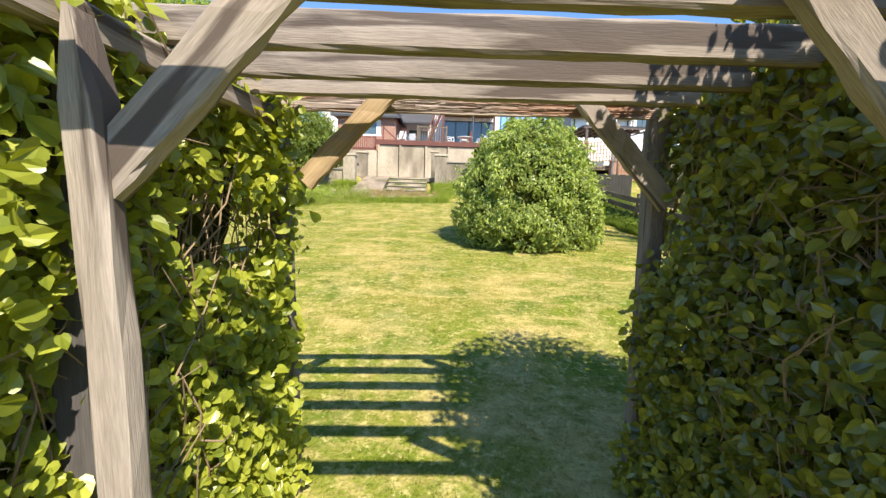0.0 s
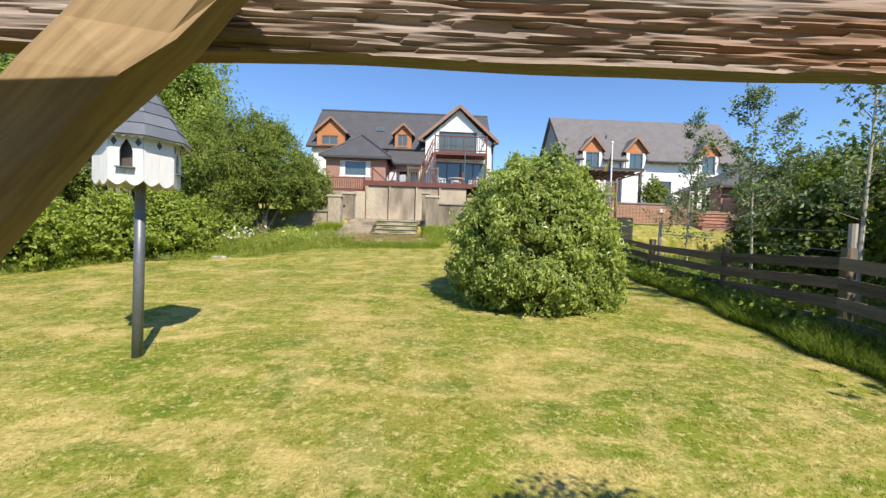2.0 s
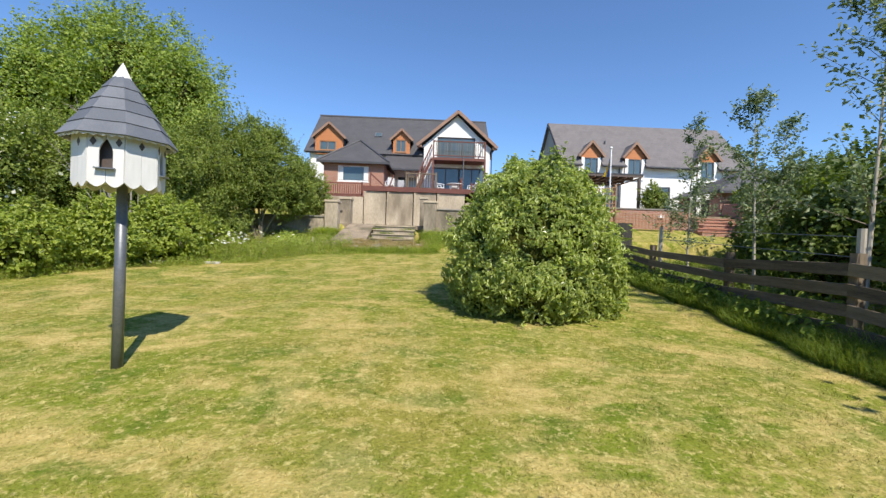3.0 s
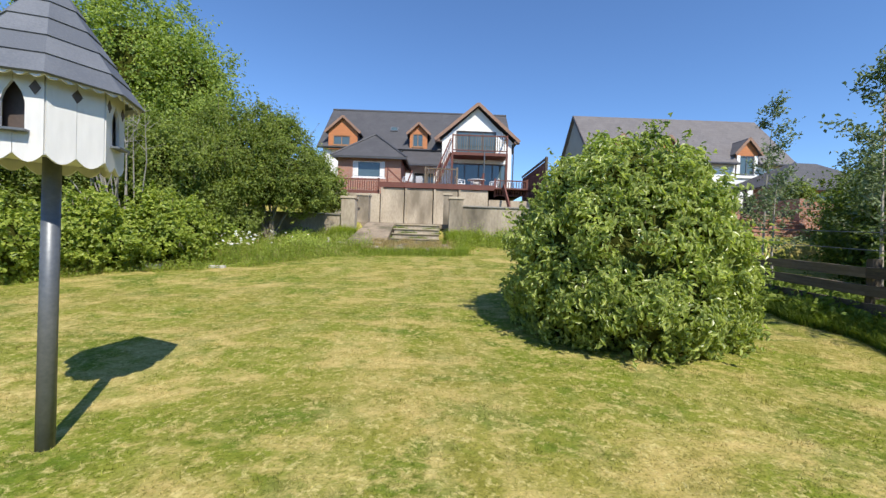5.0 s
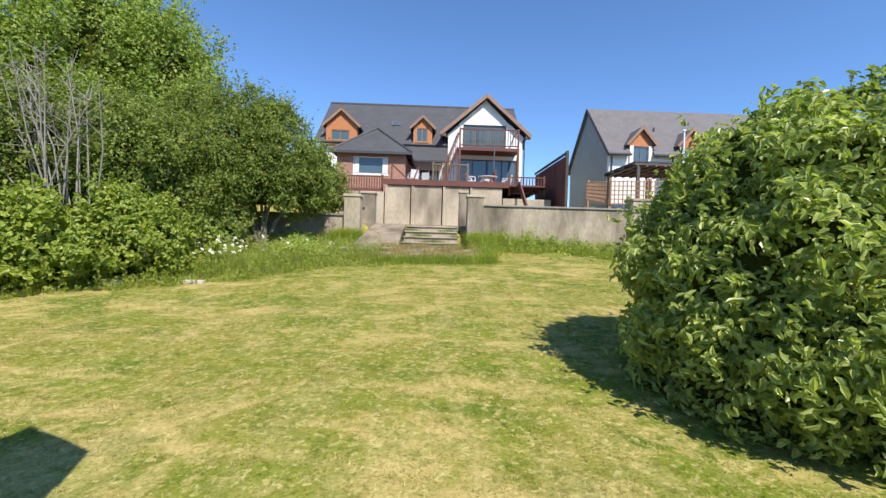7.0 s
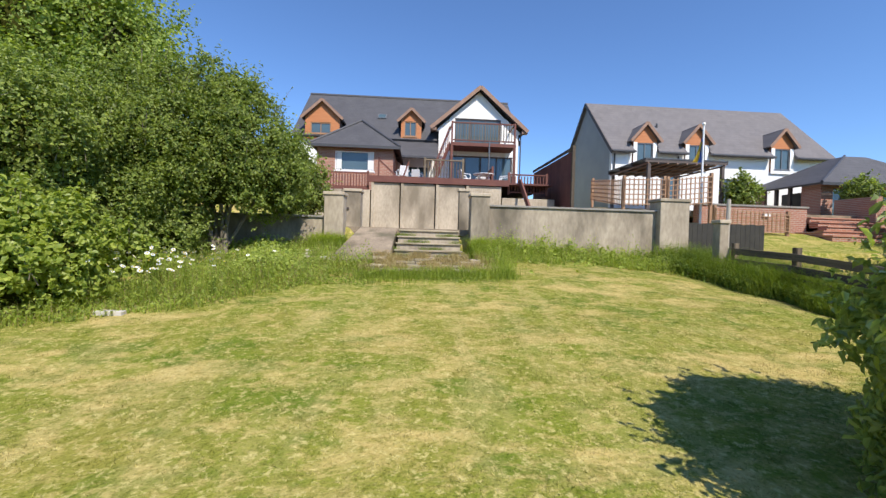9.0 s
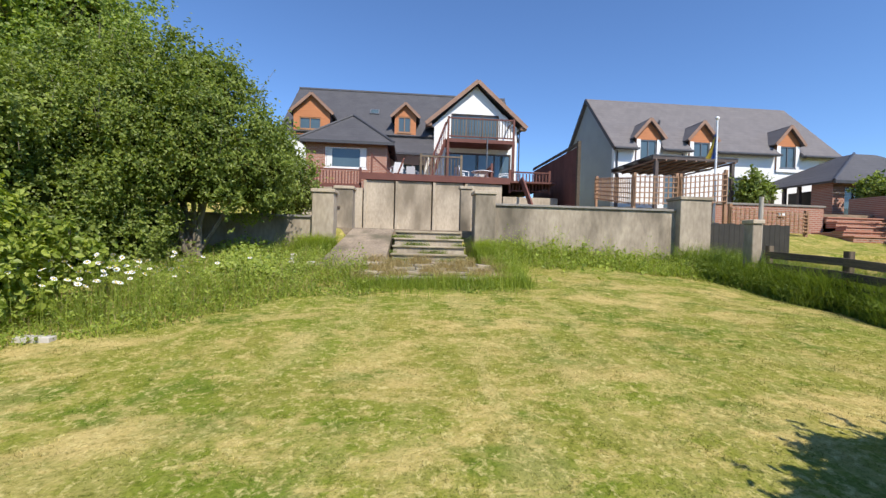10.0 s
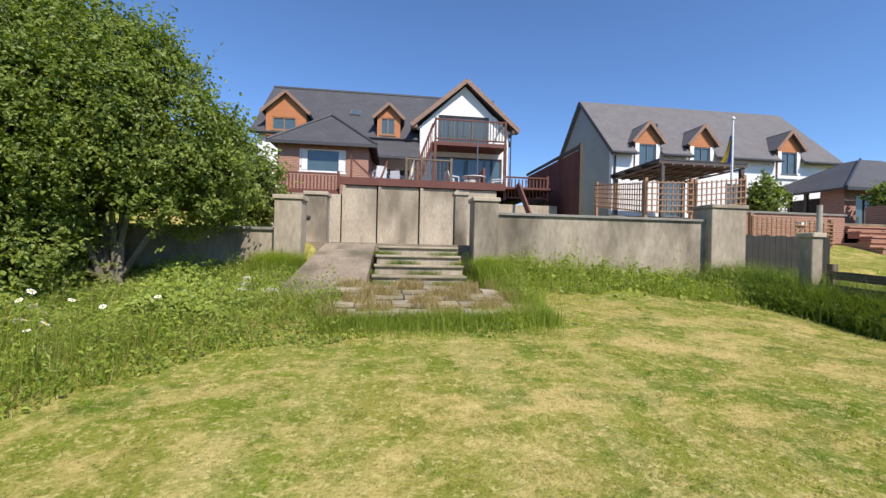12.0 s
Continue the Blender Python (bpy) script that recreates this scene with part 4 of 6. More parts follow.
# ---- second house ----
houseB = thing("house", (16, 32, 4.6), "white rendered house with grey tiled roof and three timber dormers", "house", "neighbouring houses")
B_HOLES = [(10.86, 11.84, 6.8, 7.701), (14.01, 14.99, 6.8, 7.701), (19.31, 20.29, 6.8, 7.701), (16.0, 17.2, 4.3, 6.2), (12.4, 13.6, 4.3, 6.3)]
bm = bmesh.new()
wall_with(bm, 9.4, 22.8, 3.4, 7.7, 30.0, 30.25, B_HOLES)
part("wall", bm, WHITE_WALL, houseB, "white rendered wall")
part("wall", block(9.65, 22.55, 36.95, 37.2, 3.4, 7.7), WHITE_WALL, houseB)
bm = block(9.4, 9.65, 30.25, 37.2, 3.4, 7.7)
prism(bm, [(30.0, 7.7), (37.2, 7.7), (33.6, 11.3)], "x", 9.4, 9.64)
part("wall", bm, GABLE_GREY, houseB, "grey rendered gable end with its shade in the colour")
bm = bmesh.new()
box(bm, 22.55, 22.8, 30.25, 37.2, 3.4, 7.7)
prism(bm, [(30.0, 7.7), (37.2, 7.7), (33.6, 11.3)], "x", 22.56, 22.8)
part("wall", bm, WHITE_WALL, houseB, "white rendered gable end")
part("roof", sheet(bmesh.new(), [(9.25, 30.55, 8.465), (23.0, 30.55, 8.465), (23.0, 33.6, 11.5), (9.25, 33.6, 11.5)], 0.14), ROOF_B, houseB, "grey tiled roof")
for a0, a1 in ((9.25, 10.62), (12.08, 13.77), (15.23, 19.07), (20.53, 23.0)):
    part("roof", sheet(bmesh.new(), [(a0, 29.6, 7.52), (a1, 29.6, 7.52), (a1, 30.55, 8.465), (a0, 30.55, 8.465)], 0.14), ROOF_B, houseB, "grey tiled roof")
part("roof", sheet(bmesh.new(), [(9.25, 37.6, 7.52), (23.0, 37.6, 7.52), (23.0, 33.601, 11.5), (9.25, 33.601, 11.5)], 0.14), ROOF_B, houseB, "grey tiled roof")
bm = bmesh.new()
bar(bm, (9.22, 29.6, 7.42), (9.22, 33.6, 11.42), 0.05, 0.2)
bar(bm, (9.22, 37.6, 7.42), (9.22, 33.6, 11.42), 0.05, 0.2)
part("barge_board", bm, DARK_FRAME, houseB, "dark barge boards")
for a, b in ((9.25, 10.62), (12.08, 13.77), (15.23, 19.07), (20.53, 23.0)):
    part("gutter", rod(bmesh.new(), (a, 29.55, 7.48), (b, 29.55, 7.48), 0.07), GUTTER, houseB)
part("downpipe", rod(bmesh.new(), (9.55, 29.93, 3.8), (9.55, 29.93, 7.4), 0.045), GUTTER, houseB)
part("downpipe", rod(bmesh.new(), (13.4, 29.93, 3.8), (13.4, 29.93, 7.4), 0.045), GUTTER, houseB)
for cx in (11.35, 14.5, 19.8):
    dormer(houseB, cx, 0.70, 6.72, 8.45, 9.28, 29.93, 1.6, cx - 0.48, cx + 0.48, 6.85, 8.08, CLADDING, ROOF_B, GREY_METAL)
    part("dormer_wall", wall_with(bmesh.new(), cx - 0.702, cx + 0.702, 6.6, 8.1, 29.9, 29.926, [(cx - 0.48, cx + 0.48, 6.8, 8.101)]), WHITE_WALL, houseB)
window(houseB, 16.0, 17.2, 30.08, 4.3, 6.2, GREY_METAL, 1, 0.08, "grey framed glazed doors")
window(houseB, 12.4, 13.6, 30.08, 4.3, 6.3, GREY_METAL, 1, 0.08, "grey framed glazed doors")
part("interior", block(9.8, 22.4, 31.8, 31.9, 3.6, 8.4), ROOM_SHADE, houseB)
part("vent_pipe", rod(bmesh.new(), (13.0, 31.6, 9.3), (13.0, 31.6, 9.75), 0.06), GUTTER, houseB)

garage = thing("outbuilding", (20, 27, 4.0), "low garden building with hipped slate roof and shaded open front", "outbuilding")
part("wall", wall_with(bmesh.new(), 17.4, 24.6, 3.4, 5.3, 25.2, 25.4, [(18.0, 19.6, 3.55, 5.1), (20.2, 22.4, 3.55, 5.1)]), BRICK, garage, "red brick wall")
part("wall", block(17.4, 17.6, 25.402, 26.2, 3.4, 5.3), BRICK, garage)
part("wall", block(17.4, 17.6, 28.4, 29.2, 3.4, 5.3), BRICK, garage)
for a, b in ((18.0, 19.6), (20.2, 22.4)):
    window(garage, a, b, 25.3, 3.55, 5.1, DARK_FRAME, 2, 0.06)
# Dark upright sheet, its colour standing for the shade under the roof.
part("interior", block(19.2, 19.3, 25.5, 29.2, 3.4, 5.25), ROOM_SHADE, garage, "dark sheet standing for the shaded open room")
for y in (26.9, 27.7):
    part("post", block(17.42, 17.56, y - 0.07, y + 0.07, 3.4, 5.3), DARK_FRAME, garage)
part("roof", sheet(bmesh.new(), [(17.0, 24.8, 5.3), (25.0, 24.8, 5.3), (21.6, 26.9, 7.05), (20.4, 26.9, 7.05)], 0.1), ROOF_A, garage, "hipped slate roof")
part("roof", sheet(bmesh.new(), [(17.0, 24.8, 5.301), (20.4, 26.9, 7.051), (20.4, 27.6, 7.051), (17.0, 29.7, 5.301)], 0.1), ROOF_A, garage, "hipped slate roof")
part("hip_ridge", rod(bmesh.new(), (17.0, 24.8, 5.32), (20.4, 26.9, 7.08), 0.06, 0.06, 6), GUTTER, garage)
part("fascia", block(16.98, 25.0, 24.72, 24.79, 5.16, 5.3), GUTTER, garage, "dark gutter and fascia")

terrace = tagged(thing("brick_terrace", (11, 22.6, 2.6), "red brick terrace wall", "terrace wall"), kind="structure")
part("wall_body", block(9.3, 13.9, 22.4, 22.65, 2.2, 3.76), BRICK, terrace)
part("wall_body", block(16.4, 20.5, 23.4, 23.65, 2.2, 4.3), BRICK, terrace)
part("wall_body", block(16.4, 16.65, 22.0, 23.398, 2.2, 4.3), BRICK, terrace)
part("coping", block(9.25, 13.95, 22.36, 22.69, 3.76, 3.83), COPING, terrace)
part("terrace_floor", block(5.2, 20.4, 23.67, 29.8, 3.3, 3.55), RAMP, terrace)
part("terrace_floor", block(5.2, 16.38, 22.67, 23.668, 3.3, 3.55), RAMP, terrace)
part("wall_lamp", block(12.0, 12.28, 22.3, 22.398, 3.35, 3.52), WHITE_PLASTIC, terrace, "small white wall lamp", bevel=0.02)
bsteps = tagged(thing("brick_steps", (15, 21.6, 2.6), "wide red brick garden steps", "steps"), kind="structure")
for i in range(5):
    part("step", block(13.92 if i > 1 else 13.4, 16.38, 20.9 + 0.35 * i, 22.66, 2.2, 2.6 + 0.19 * i), BRICK, bsteps, bevel=0.01)
    part("tread", block(13.92 if i > 1 else 13.38, 16.37, 20.86 + 0.35 * i, 21.24 + 0.35 * i, 2.604 + 0.19 * i, 2.65 + 0.19 * i), TERRACOTTA, bsteps, "worn red tile tread")

canopy = thing("canopy", (10.6, 26.8, 3.55), "dark flat patio canopy with slats on slim posts", "canopy")
part("roof", block(8.6, 12.55, 25.0, 28.7, 6.06, 6.12), GUTTER, canopy)
for y in (25.02, 26.2, 27.4, 28.6):
    part("beam", block(8.6, 12.55, y, y + 0.09, 5.93, 6.056), DARK_FRAME, canopy)
for i in range(9):
    x = 8.72 + i * 0.46
    part("slat", block(x, x + 0.05, 25.0, 28.7, 5.86, 5.928), BARGE, canopy)
for x in (8.8, 12.35):
    for y in (25.1, 28.5):
        part("post", block(x - 0.07, x + 0.07, y - 0.07, y + 0.07, 3.5, 5.86), DARK_FRAME, canopy)


def trellis(p, q, h, label, gap=0.17):
    """Slats and laths between two upright posts, its foot running from p to q."""
    p, q = Vector(p), Vector(q)
    t = thing("trellis", p.lerp(q, 0.5), label, "trellis", "trellis panels")
    d = (q - p).normalized()
    side = Vector((-d.y, d.x, 0)).normalized() * 0.026
    n = max(2, int((q - p).length / gap))
    me = block_mesh("slat", 0.04, 0.025, h, TRELLIS)
    turn = Matrix.Rotation(math.atan2(d.y, d.x), 4, "Z")
    for i in range(n + 1):
        piece("slat", me, Matrix.Translation(p.lerp(q, i / n) + Vector((0, 0, h / 2))) @ turn, t)
    for i in range(6):
        up = Vector((0, 0, 0.06 + (h - 0.12) * i / 5)) - side
        part("lath", bar(bmesh.new(), p + up, q + up, 0.025, 0.035), TRELLIS, t)
    for c in (p, q):
        c2 = c + side * 3
        part("post", block(c2.x - 0.05, c2.x + 0.05, c2.y - 0.05, c2.y + 0.05, gz(c2.x, c2.y) - 0.1, c.z + h + 0.1), TRELLIS, t)


trellis((6.95, 27.0, 4.3), (6.1, 22.25, 3.6), 1.02, "brown timber trellis panel stepping down the bank", 0.2)
trellis((6.1, 22.0, 3.58), (7.7, 22.0, 3.62), 1.05, "brown timber trellis panel on posts")
trellis((7.8, 21.95, 3.55), (9.5, 21.9, 3.75), 1.1, "brown timber trellis panel on posts")
trellis((9.3, 21.4, 2.85), (12.2, 21.4, 2.7), 0.72, "low reddish timber trellis panel")
pole = thing("flagpole", (9.35, 22.3, 2.75), "white flagpole with a limp flag", "flagpole")
part("pole", rod(bmesh.new(), (9.35, 22.3, 2.75), (9.35, 22.3, 6.85), 0.045, 0.035), WHITE_PLASTIC, pole)
part("finial", bmesh.ops.create_icosphere(bm := bmesh.new(), subdivisions=2, radius=0.07, matrix=Matrix.Translation((9.35, 22.3, 6.9))) and bm, WHITE_PLASTIC, pole)
for col, u0, u1 in ((FLAG_BLUE, 0.0, 0.5), (FLAG_YELLOW, 0.5, 1.0)):
    bm = bmesh.new()
    rows = [[bm.verts.new((9.30 - (0.05 + 0.3 * v) * (u0 + (u1 - u0) * i / 4), 22.3 + 0.06 * math.sin(i * 1.9 + u0 * 5 + v * 3), 6.35 - 0.95 * v - 0.25 * (u0 + (u1 - u0) * i / 4) * (1 - v))) for i in range(5)] for v in (0, 0.25, 0.5, 0.75, 1.0)]
    for q, r in zip(rows, rows[1:]):
        for i in range(4):
            bm.faces.new((q[i], q[i + 1], r[i + 1], r[i]))
    bmesh.ops.solidify(bm, geom=list(bm.faces), thickness=0.006)
    part("flag", bm, col, pole, "limp blue and yellow flag")

# ---- fence along the lawn ----
fence = thing("fence", (5.0, 9, 0.6), "weathered timber post and rail fence along the lawn", "fence")
FENCE = ((4.55, 0.4, 1.06), (4.75, 3.2, 1.3), (5.0, 6.0, 1.57), (5.3, 8.4, 1.54), (5.5, 11.2, 1.66), (5.85, 14.65, 1.98), (5.9, 16.3, 2.06))
for i, (x, y, z) in enumerate(FENCE):
    plank("post", (x, y, gz(x, y) - 0.2), (x + 0.02, y, z + 0.12), 0.12, 0.12, FENCE_WOOD, fence, seed=i)
for i, ((ax, ay, az), (bx, by, bz)) in enumerate(zip(FENCE, FENCE[1:])):
    for j, h in enumerate((0.0, 0.24, 0.48, 0.72)):
        plank("rail", (ax - 0.08, ay, az - 0.07 - h), (bx - 0.08, by, bz - 0.07 - h), 0.03, 0.145, FENCE_WOOD, fence, seed=i * 5 + j)
for x, y, h in ((5.2, 6.15, 1.5), (5.8, 11.4, 1.45), (5.85, 16.5, 2.0)):
    st = thing("stake", (x, y, gz(x, y)), "pale round timber stake beside the fence", "stake", "stakes")
    part("shaft", rod(bmesh.new(), (x, y, gz(x, y) - 0.2), (x + 0.02, y, gz(x, y) + h), 0.05, 0.045, 9), PALE_BARK, st)
wires = thing("wire_fence", (6.2, 9, 1.0), "thin slack wire fence behind the timber fence", "wire fence")
for h in (1.15, 1.4):
    part("wire", rod(bmesh.new(), (5.2, 6.15, gz(5.2, 6.15) + h), (5.8, 11.4, gz(5.8, 11.4) + h), 0.006, 0.006, 5), GREY_METAL, wires)

# ---- dovecote ----
DX, DY = -2.97, 5.5
dove = thing("dovecote", (DX, DY, gz(DX, DY)), "white timber dovecote with grey conical roof on a pole", "dovecote")
DG = gz(DX, DY)
part("pole", rod(bmesh.new(), (DX, DY, DG - 0.2), (DX + 0.02, DY, 2.2), 0.05, 0.046, 12), GREY_METAL, dove, "dark grey pole", smooth=True)
SIDES = 8
APO, Z0, Z1 = 0.325, 2.06, 2.58
# Solid dark core: the shade behind the arches as a colour.
part("body", rod(bmesh.new(), (DX, DY, Z0 + 0.12), (DX, DY, Z1), APO - 0.06, APO - 0.06, 16), DARK_FRAME, dove, "dark core standing for the shaded inside")
part("floor", rod(bmesh.new(), (DX, DY, Z0 + 0.07), (DX, DY, Z0 + 0.118), APO - 0.012, APO - 0.012, 16), WHITE_PAINT, dove)


def board_mesh(hole):
    """A white board with a rounded foot and, if hole is 1 or -1, half of a pointed arch cut from that edge."""
    w, top = 0.131, Z1 - Z0
    poly = [(-w / 2 + w * i / 8, 0.045 - 0.045 * math.sin(math.pi * i / 8)) for i in range(9)]
    if hole == 1:
        poly[-1:] = [(w / 2, 0.045), (w / 2, 0.17), (w / 2 - 0.05, 0.17), (w / 2 - 0.05, 0.32), (w / 2 - 0.036, 0.37), (w / 2 - 0.016, 0.405), (w / 2, 0.43)]
    poly += [(w / 2, top), (-w / 2, top)]
    if hole == -1:
        poly += [(-w / 2, 0.43), (-w / 2 + 0.016, 0.405), (-w / 2 + 0.036, 0.37), (-w / 2 + 0.05, 0.32), (-w / 2 + 0.05, 0.17), (-w / 2, 0.17)]
    bm = prism(bmesh.new(), poly, "y", -0.009, 0.009)
    me = bpy.data.meshes.new("board")
    bm.to_mesh(me)
    bm.free()
    me.materials.append(WHITE_PAINT)
    return me


BOARDS = {h: board_mesh(h) for h in (0, 1, -1)}
for i in range(SIDES):
    turned = Matrix.Translation((DX, DY, Z0)) @ Matrix.Rotation(2 * math.pi * i / SIDES + radians(-27), 4, "Z") @ Matrix.Translation((0, -APO, 0))
    door = i % 2 == 1
    for s in (-1, 1):
        m = turned @ Matrix.Translation((s * 0.0668, random.uniform(-0.002, 0.002), random.uniform(-0.006, 0.006)))
        piece("board", BOARDS[-s if door else 0], m, dove)
    if door:
        part("ledge", bar(bmesh.new(), turned @ Vector((-0.075, -0.035, 0.16)), turned @ Vector((0.075, -0.035, 0.16)), 0.05, 0.012), GREY_METAL, dove, "small dark landing ledge")
    for s in ((-1, 1) if door else (0,)):
        # Thin dark diamonds on the boards, coloured like the shade in a vent.
        bmd = bmesh.new()
        prism(bmd, [(0, -0.04), (0.026, 0), (0, 0.04), (-0.026, 0)], "y", -0.0125, -0.0095)
        bmesh.ops.transform(bmd, matrix=turned @ Matrix.Translation((s * 0.095, 0, 0.40)), verts=list(bmd.verts))
        part("vent_hole", bmd, DARK_FRAME, dove, "dark diamond patch standing for a vent hole")
# roof of overlapping felt tiers on eight faces
ROWS_UP = 5
for j in range(ROWS_UP):
    u0, u1 = j / ROWS_UP, (j + 1.12) / ROWS_UP
    for i in range(SIDES):
        a0, a1 = 2 * math.pi * i / SIDES - 0.0785, 2 * math.pi * (i + 1) / SIDES - 0.0785
        ra, rb = 0.46 * (1 - 0.84 * u0) + 0.012, 0.46 * (1 - 0.84 * min(u1, 1)) + 0.0
        za, zb = 2.52 + 0.62 * u0, 2.52 + 0.62 * min(u1, 1)
        pts = [(DX + ra * math.cos(a0), DY + ra * math.sin(a0), za), (DX + ra * math.cos(a1), DY + ra * math.sin(a1), za), (DX + rb * math.cos(a1), DY + rb * math.sin(a1), zb), (DX + rb * math.cos(a0), DY + rb * math.sin(a0), zb)]
        part("roof_tile", sheet(bmesh.new(), pts, 0.014), SLATE_GREY, dove)
part("roof_cap", rod(bmesh.new(), (DX, DY, 3.07), (DX, DY, 3.29), 0.108, 0.004, SIDES), WHITE_PAINT, dove, "white pointed roof cap")
for i in range(SIDES):
    turned = Matrix.Translation((DX, DY, 2.54)) @ Matrix.Rotation(2 * math.pi * (i + 0.5) / SIDES + math.pi / 2 - 0.0785, 4, "Z") @ Matrix.Translation((0, -0.41, 0))
    bmd = bmesh.new()
    prism(bmd, [(-0.17 + 0.34 * k / 40, -0.025 - 0.02 * abs(math.sin(math.pi * k / 8))) for k in range(41)] + [(0.17, 0.0), (-0.17, 0.0)], "y", -0.006, 0.006)
    bmesh.ops.transform(bmd, matrix=turned, verts=list(bmd.verts))
    part("scalloped_trim", bmd, WHITE_PAINT, dove, "white scalloped trim under the eaves")

# ---- pergola ----
pergola = thing("pergola", (0.15, 0.2, 0), "weathered grey timber pergola with rotting beams", "pergola")
POSTS = ((-0.555, 0.69, 1.775), (1.06, 0.69, 1.92), (-0.66, 1.745, 1.86), (0.93, 1.745, 1.92))
for i, (x, y, top) in enumerate(POSTS):
    plank("post", (x + 0.02, y, gz(x, y) - 0.2), (x - 0.02, y, top), 0.062 if i < 2 else 0.08, 0.062 if i < 2 else 0.08, TIMBER, pergola, seed=i * 2, wear=0.006, n=14, point=0.14 if i == 0 else 0.0)
for i, y in enumerate((0.47, 0.77, 1.03, 1.27, 1.485)):
    plank("beam", (-1.05, y, 1.882), (1.5, y + 0.01, 1.896), 0.045, 0.088, TIMBER, pergola, seed=20 + i, wear=0.003, n=24)
def split_beam(x0, x1, y, z, w, h, parent):
    """The rotting end beam: its face is torn along the grain into ledges and splinters."""
    nx, nz = 420, 34
    bm = bmesh.new()
    grid = []
    for i in range(nx + 1):
        x, col = x0 + (x1 - x0) * i / nx, []
        for k in range(nz + 1):
            v = k / nz
            warp = 0.25 * noise.noise((x * 1.3, v * 1.5, 5.0)) + 0.03 * noise.noise((x * 14, v * 3, 6.0))
            tear = noise.fractal((x * 0.7, (v + warp * 0.22) * 4.0, 3.1), 0.75, 2.2, 5)
            lip = (tear * 3.0) % 1.0
            deep = 0.011 * max(0.0, tear + 0.12) + 0.006 * max(0.0, lip - 0.15) * (tear > -0.25) + 0.002 * noise.noise((x * 9, v * 40, 0.7))
            edge = 0.006 * noise.noise((x * 5, 0.2, 8.0)) if k in (0, nz) else 0.0
            col.append(bm.verts.new((x, y - w / 2 + deep, z + 0.009 * (x - x0) + h * (v - 0.5) + edge)))
        back = [bm.verts.new((x, y + w / 2, col[-1].co.z)), bm.verts.new((x, y + w / 2, col[0].co.z))]
        grid.append(col + back)
    for a, b in zip(grid, grid[1:]):
        for k in range(len(a)):
            n = (k + 1) % len(a)
            bm.faces.new((a[k], b[k], b[n], a[n]))
    bm.faces.new(grid[0]), bm.faces.new(grid[-1][::-1])
    bmesh.ops.recalc_face_normals(bm, faces=list(bm.faces))
    part("beam", bm, TIMBER_SPLIT, parent, "split and rotting end beam")


split_beam(-0.66, 1.5, 1.718, 1.872, 0.032, 0.078, pergola)
plank("post", (-0.72, 0.8, gz(-0.72, 0.8) - 0.2), (-0.72, 0.8, 1.86), 0.07, 0.07, SHADED_POST, pergola, "dark shaded post behind the picket", seed=71)
for x in (-0.66, 1.0):
    plank("side_plate", (x, 0.3, 1.79), (x, 1.72, 1.79), 0.06, 0.07, TIMBER, pergola, seed=50 + int(x * 3))
plank("brace", (-0.575, 0.70, 1.5), (-0.18, 0.70, 1.93), 0.04, 0.085, TIMBER, pergola, seed=60)
plank("brace", (1.02, 0.70, 1.42), (0.545, 0.70, 1.92), 0.04, 0.085, TIMBER, pergola, seed=61)
plank("brace", (-0.54, 1.65, 1.545), (-0.195, 1.65, 1.915), 0.04, 0.08, TIMBER_WARM, pergola, "warm brown newer brace", seed=62)
plank("brace", (0.93, 1.65, 1.5), (0.55, 1.65, 1.91), 0.04, 0.08, TIMBER, pergola, seed=63)


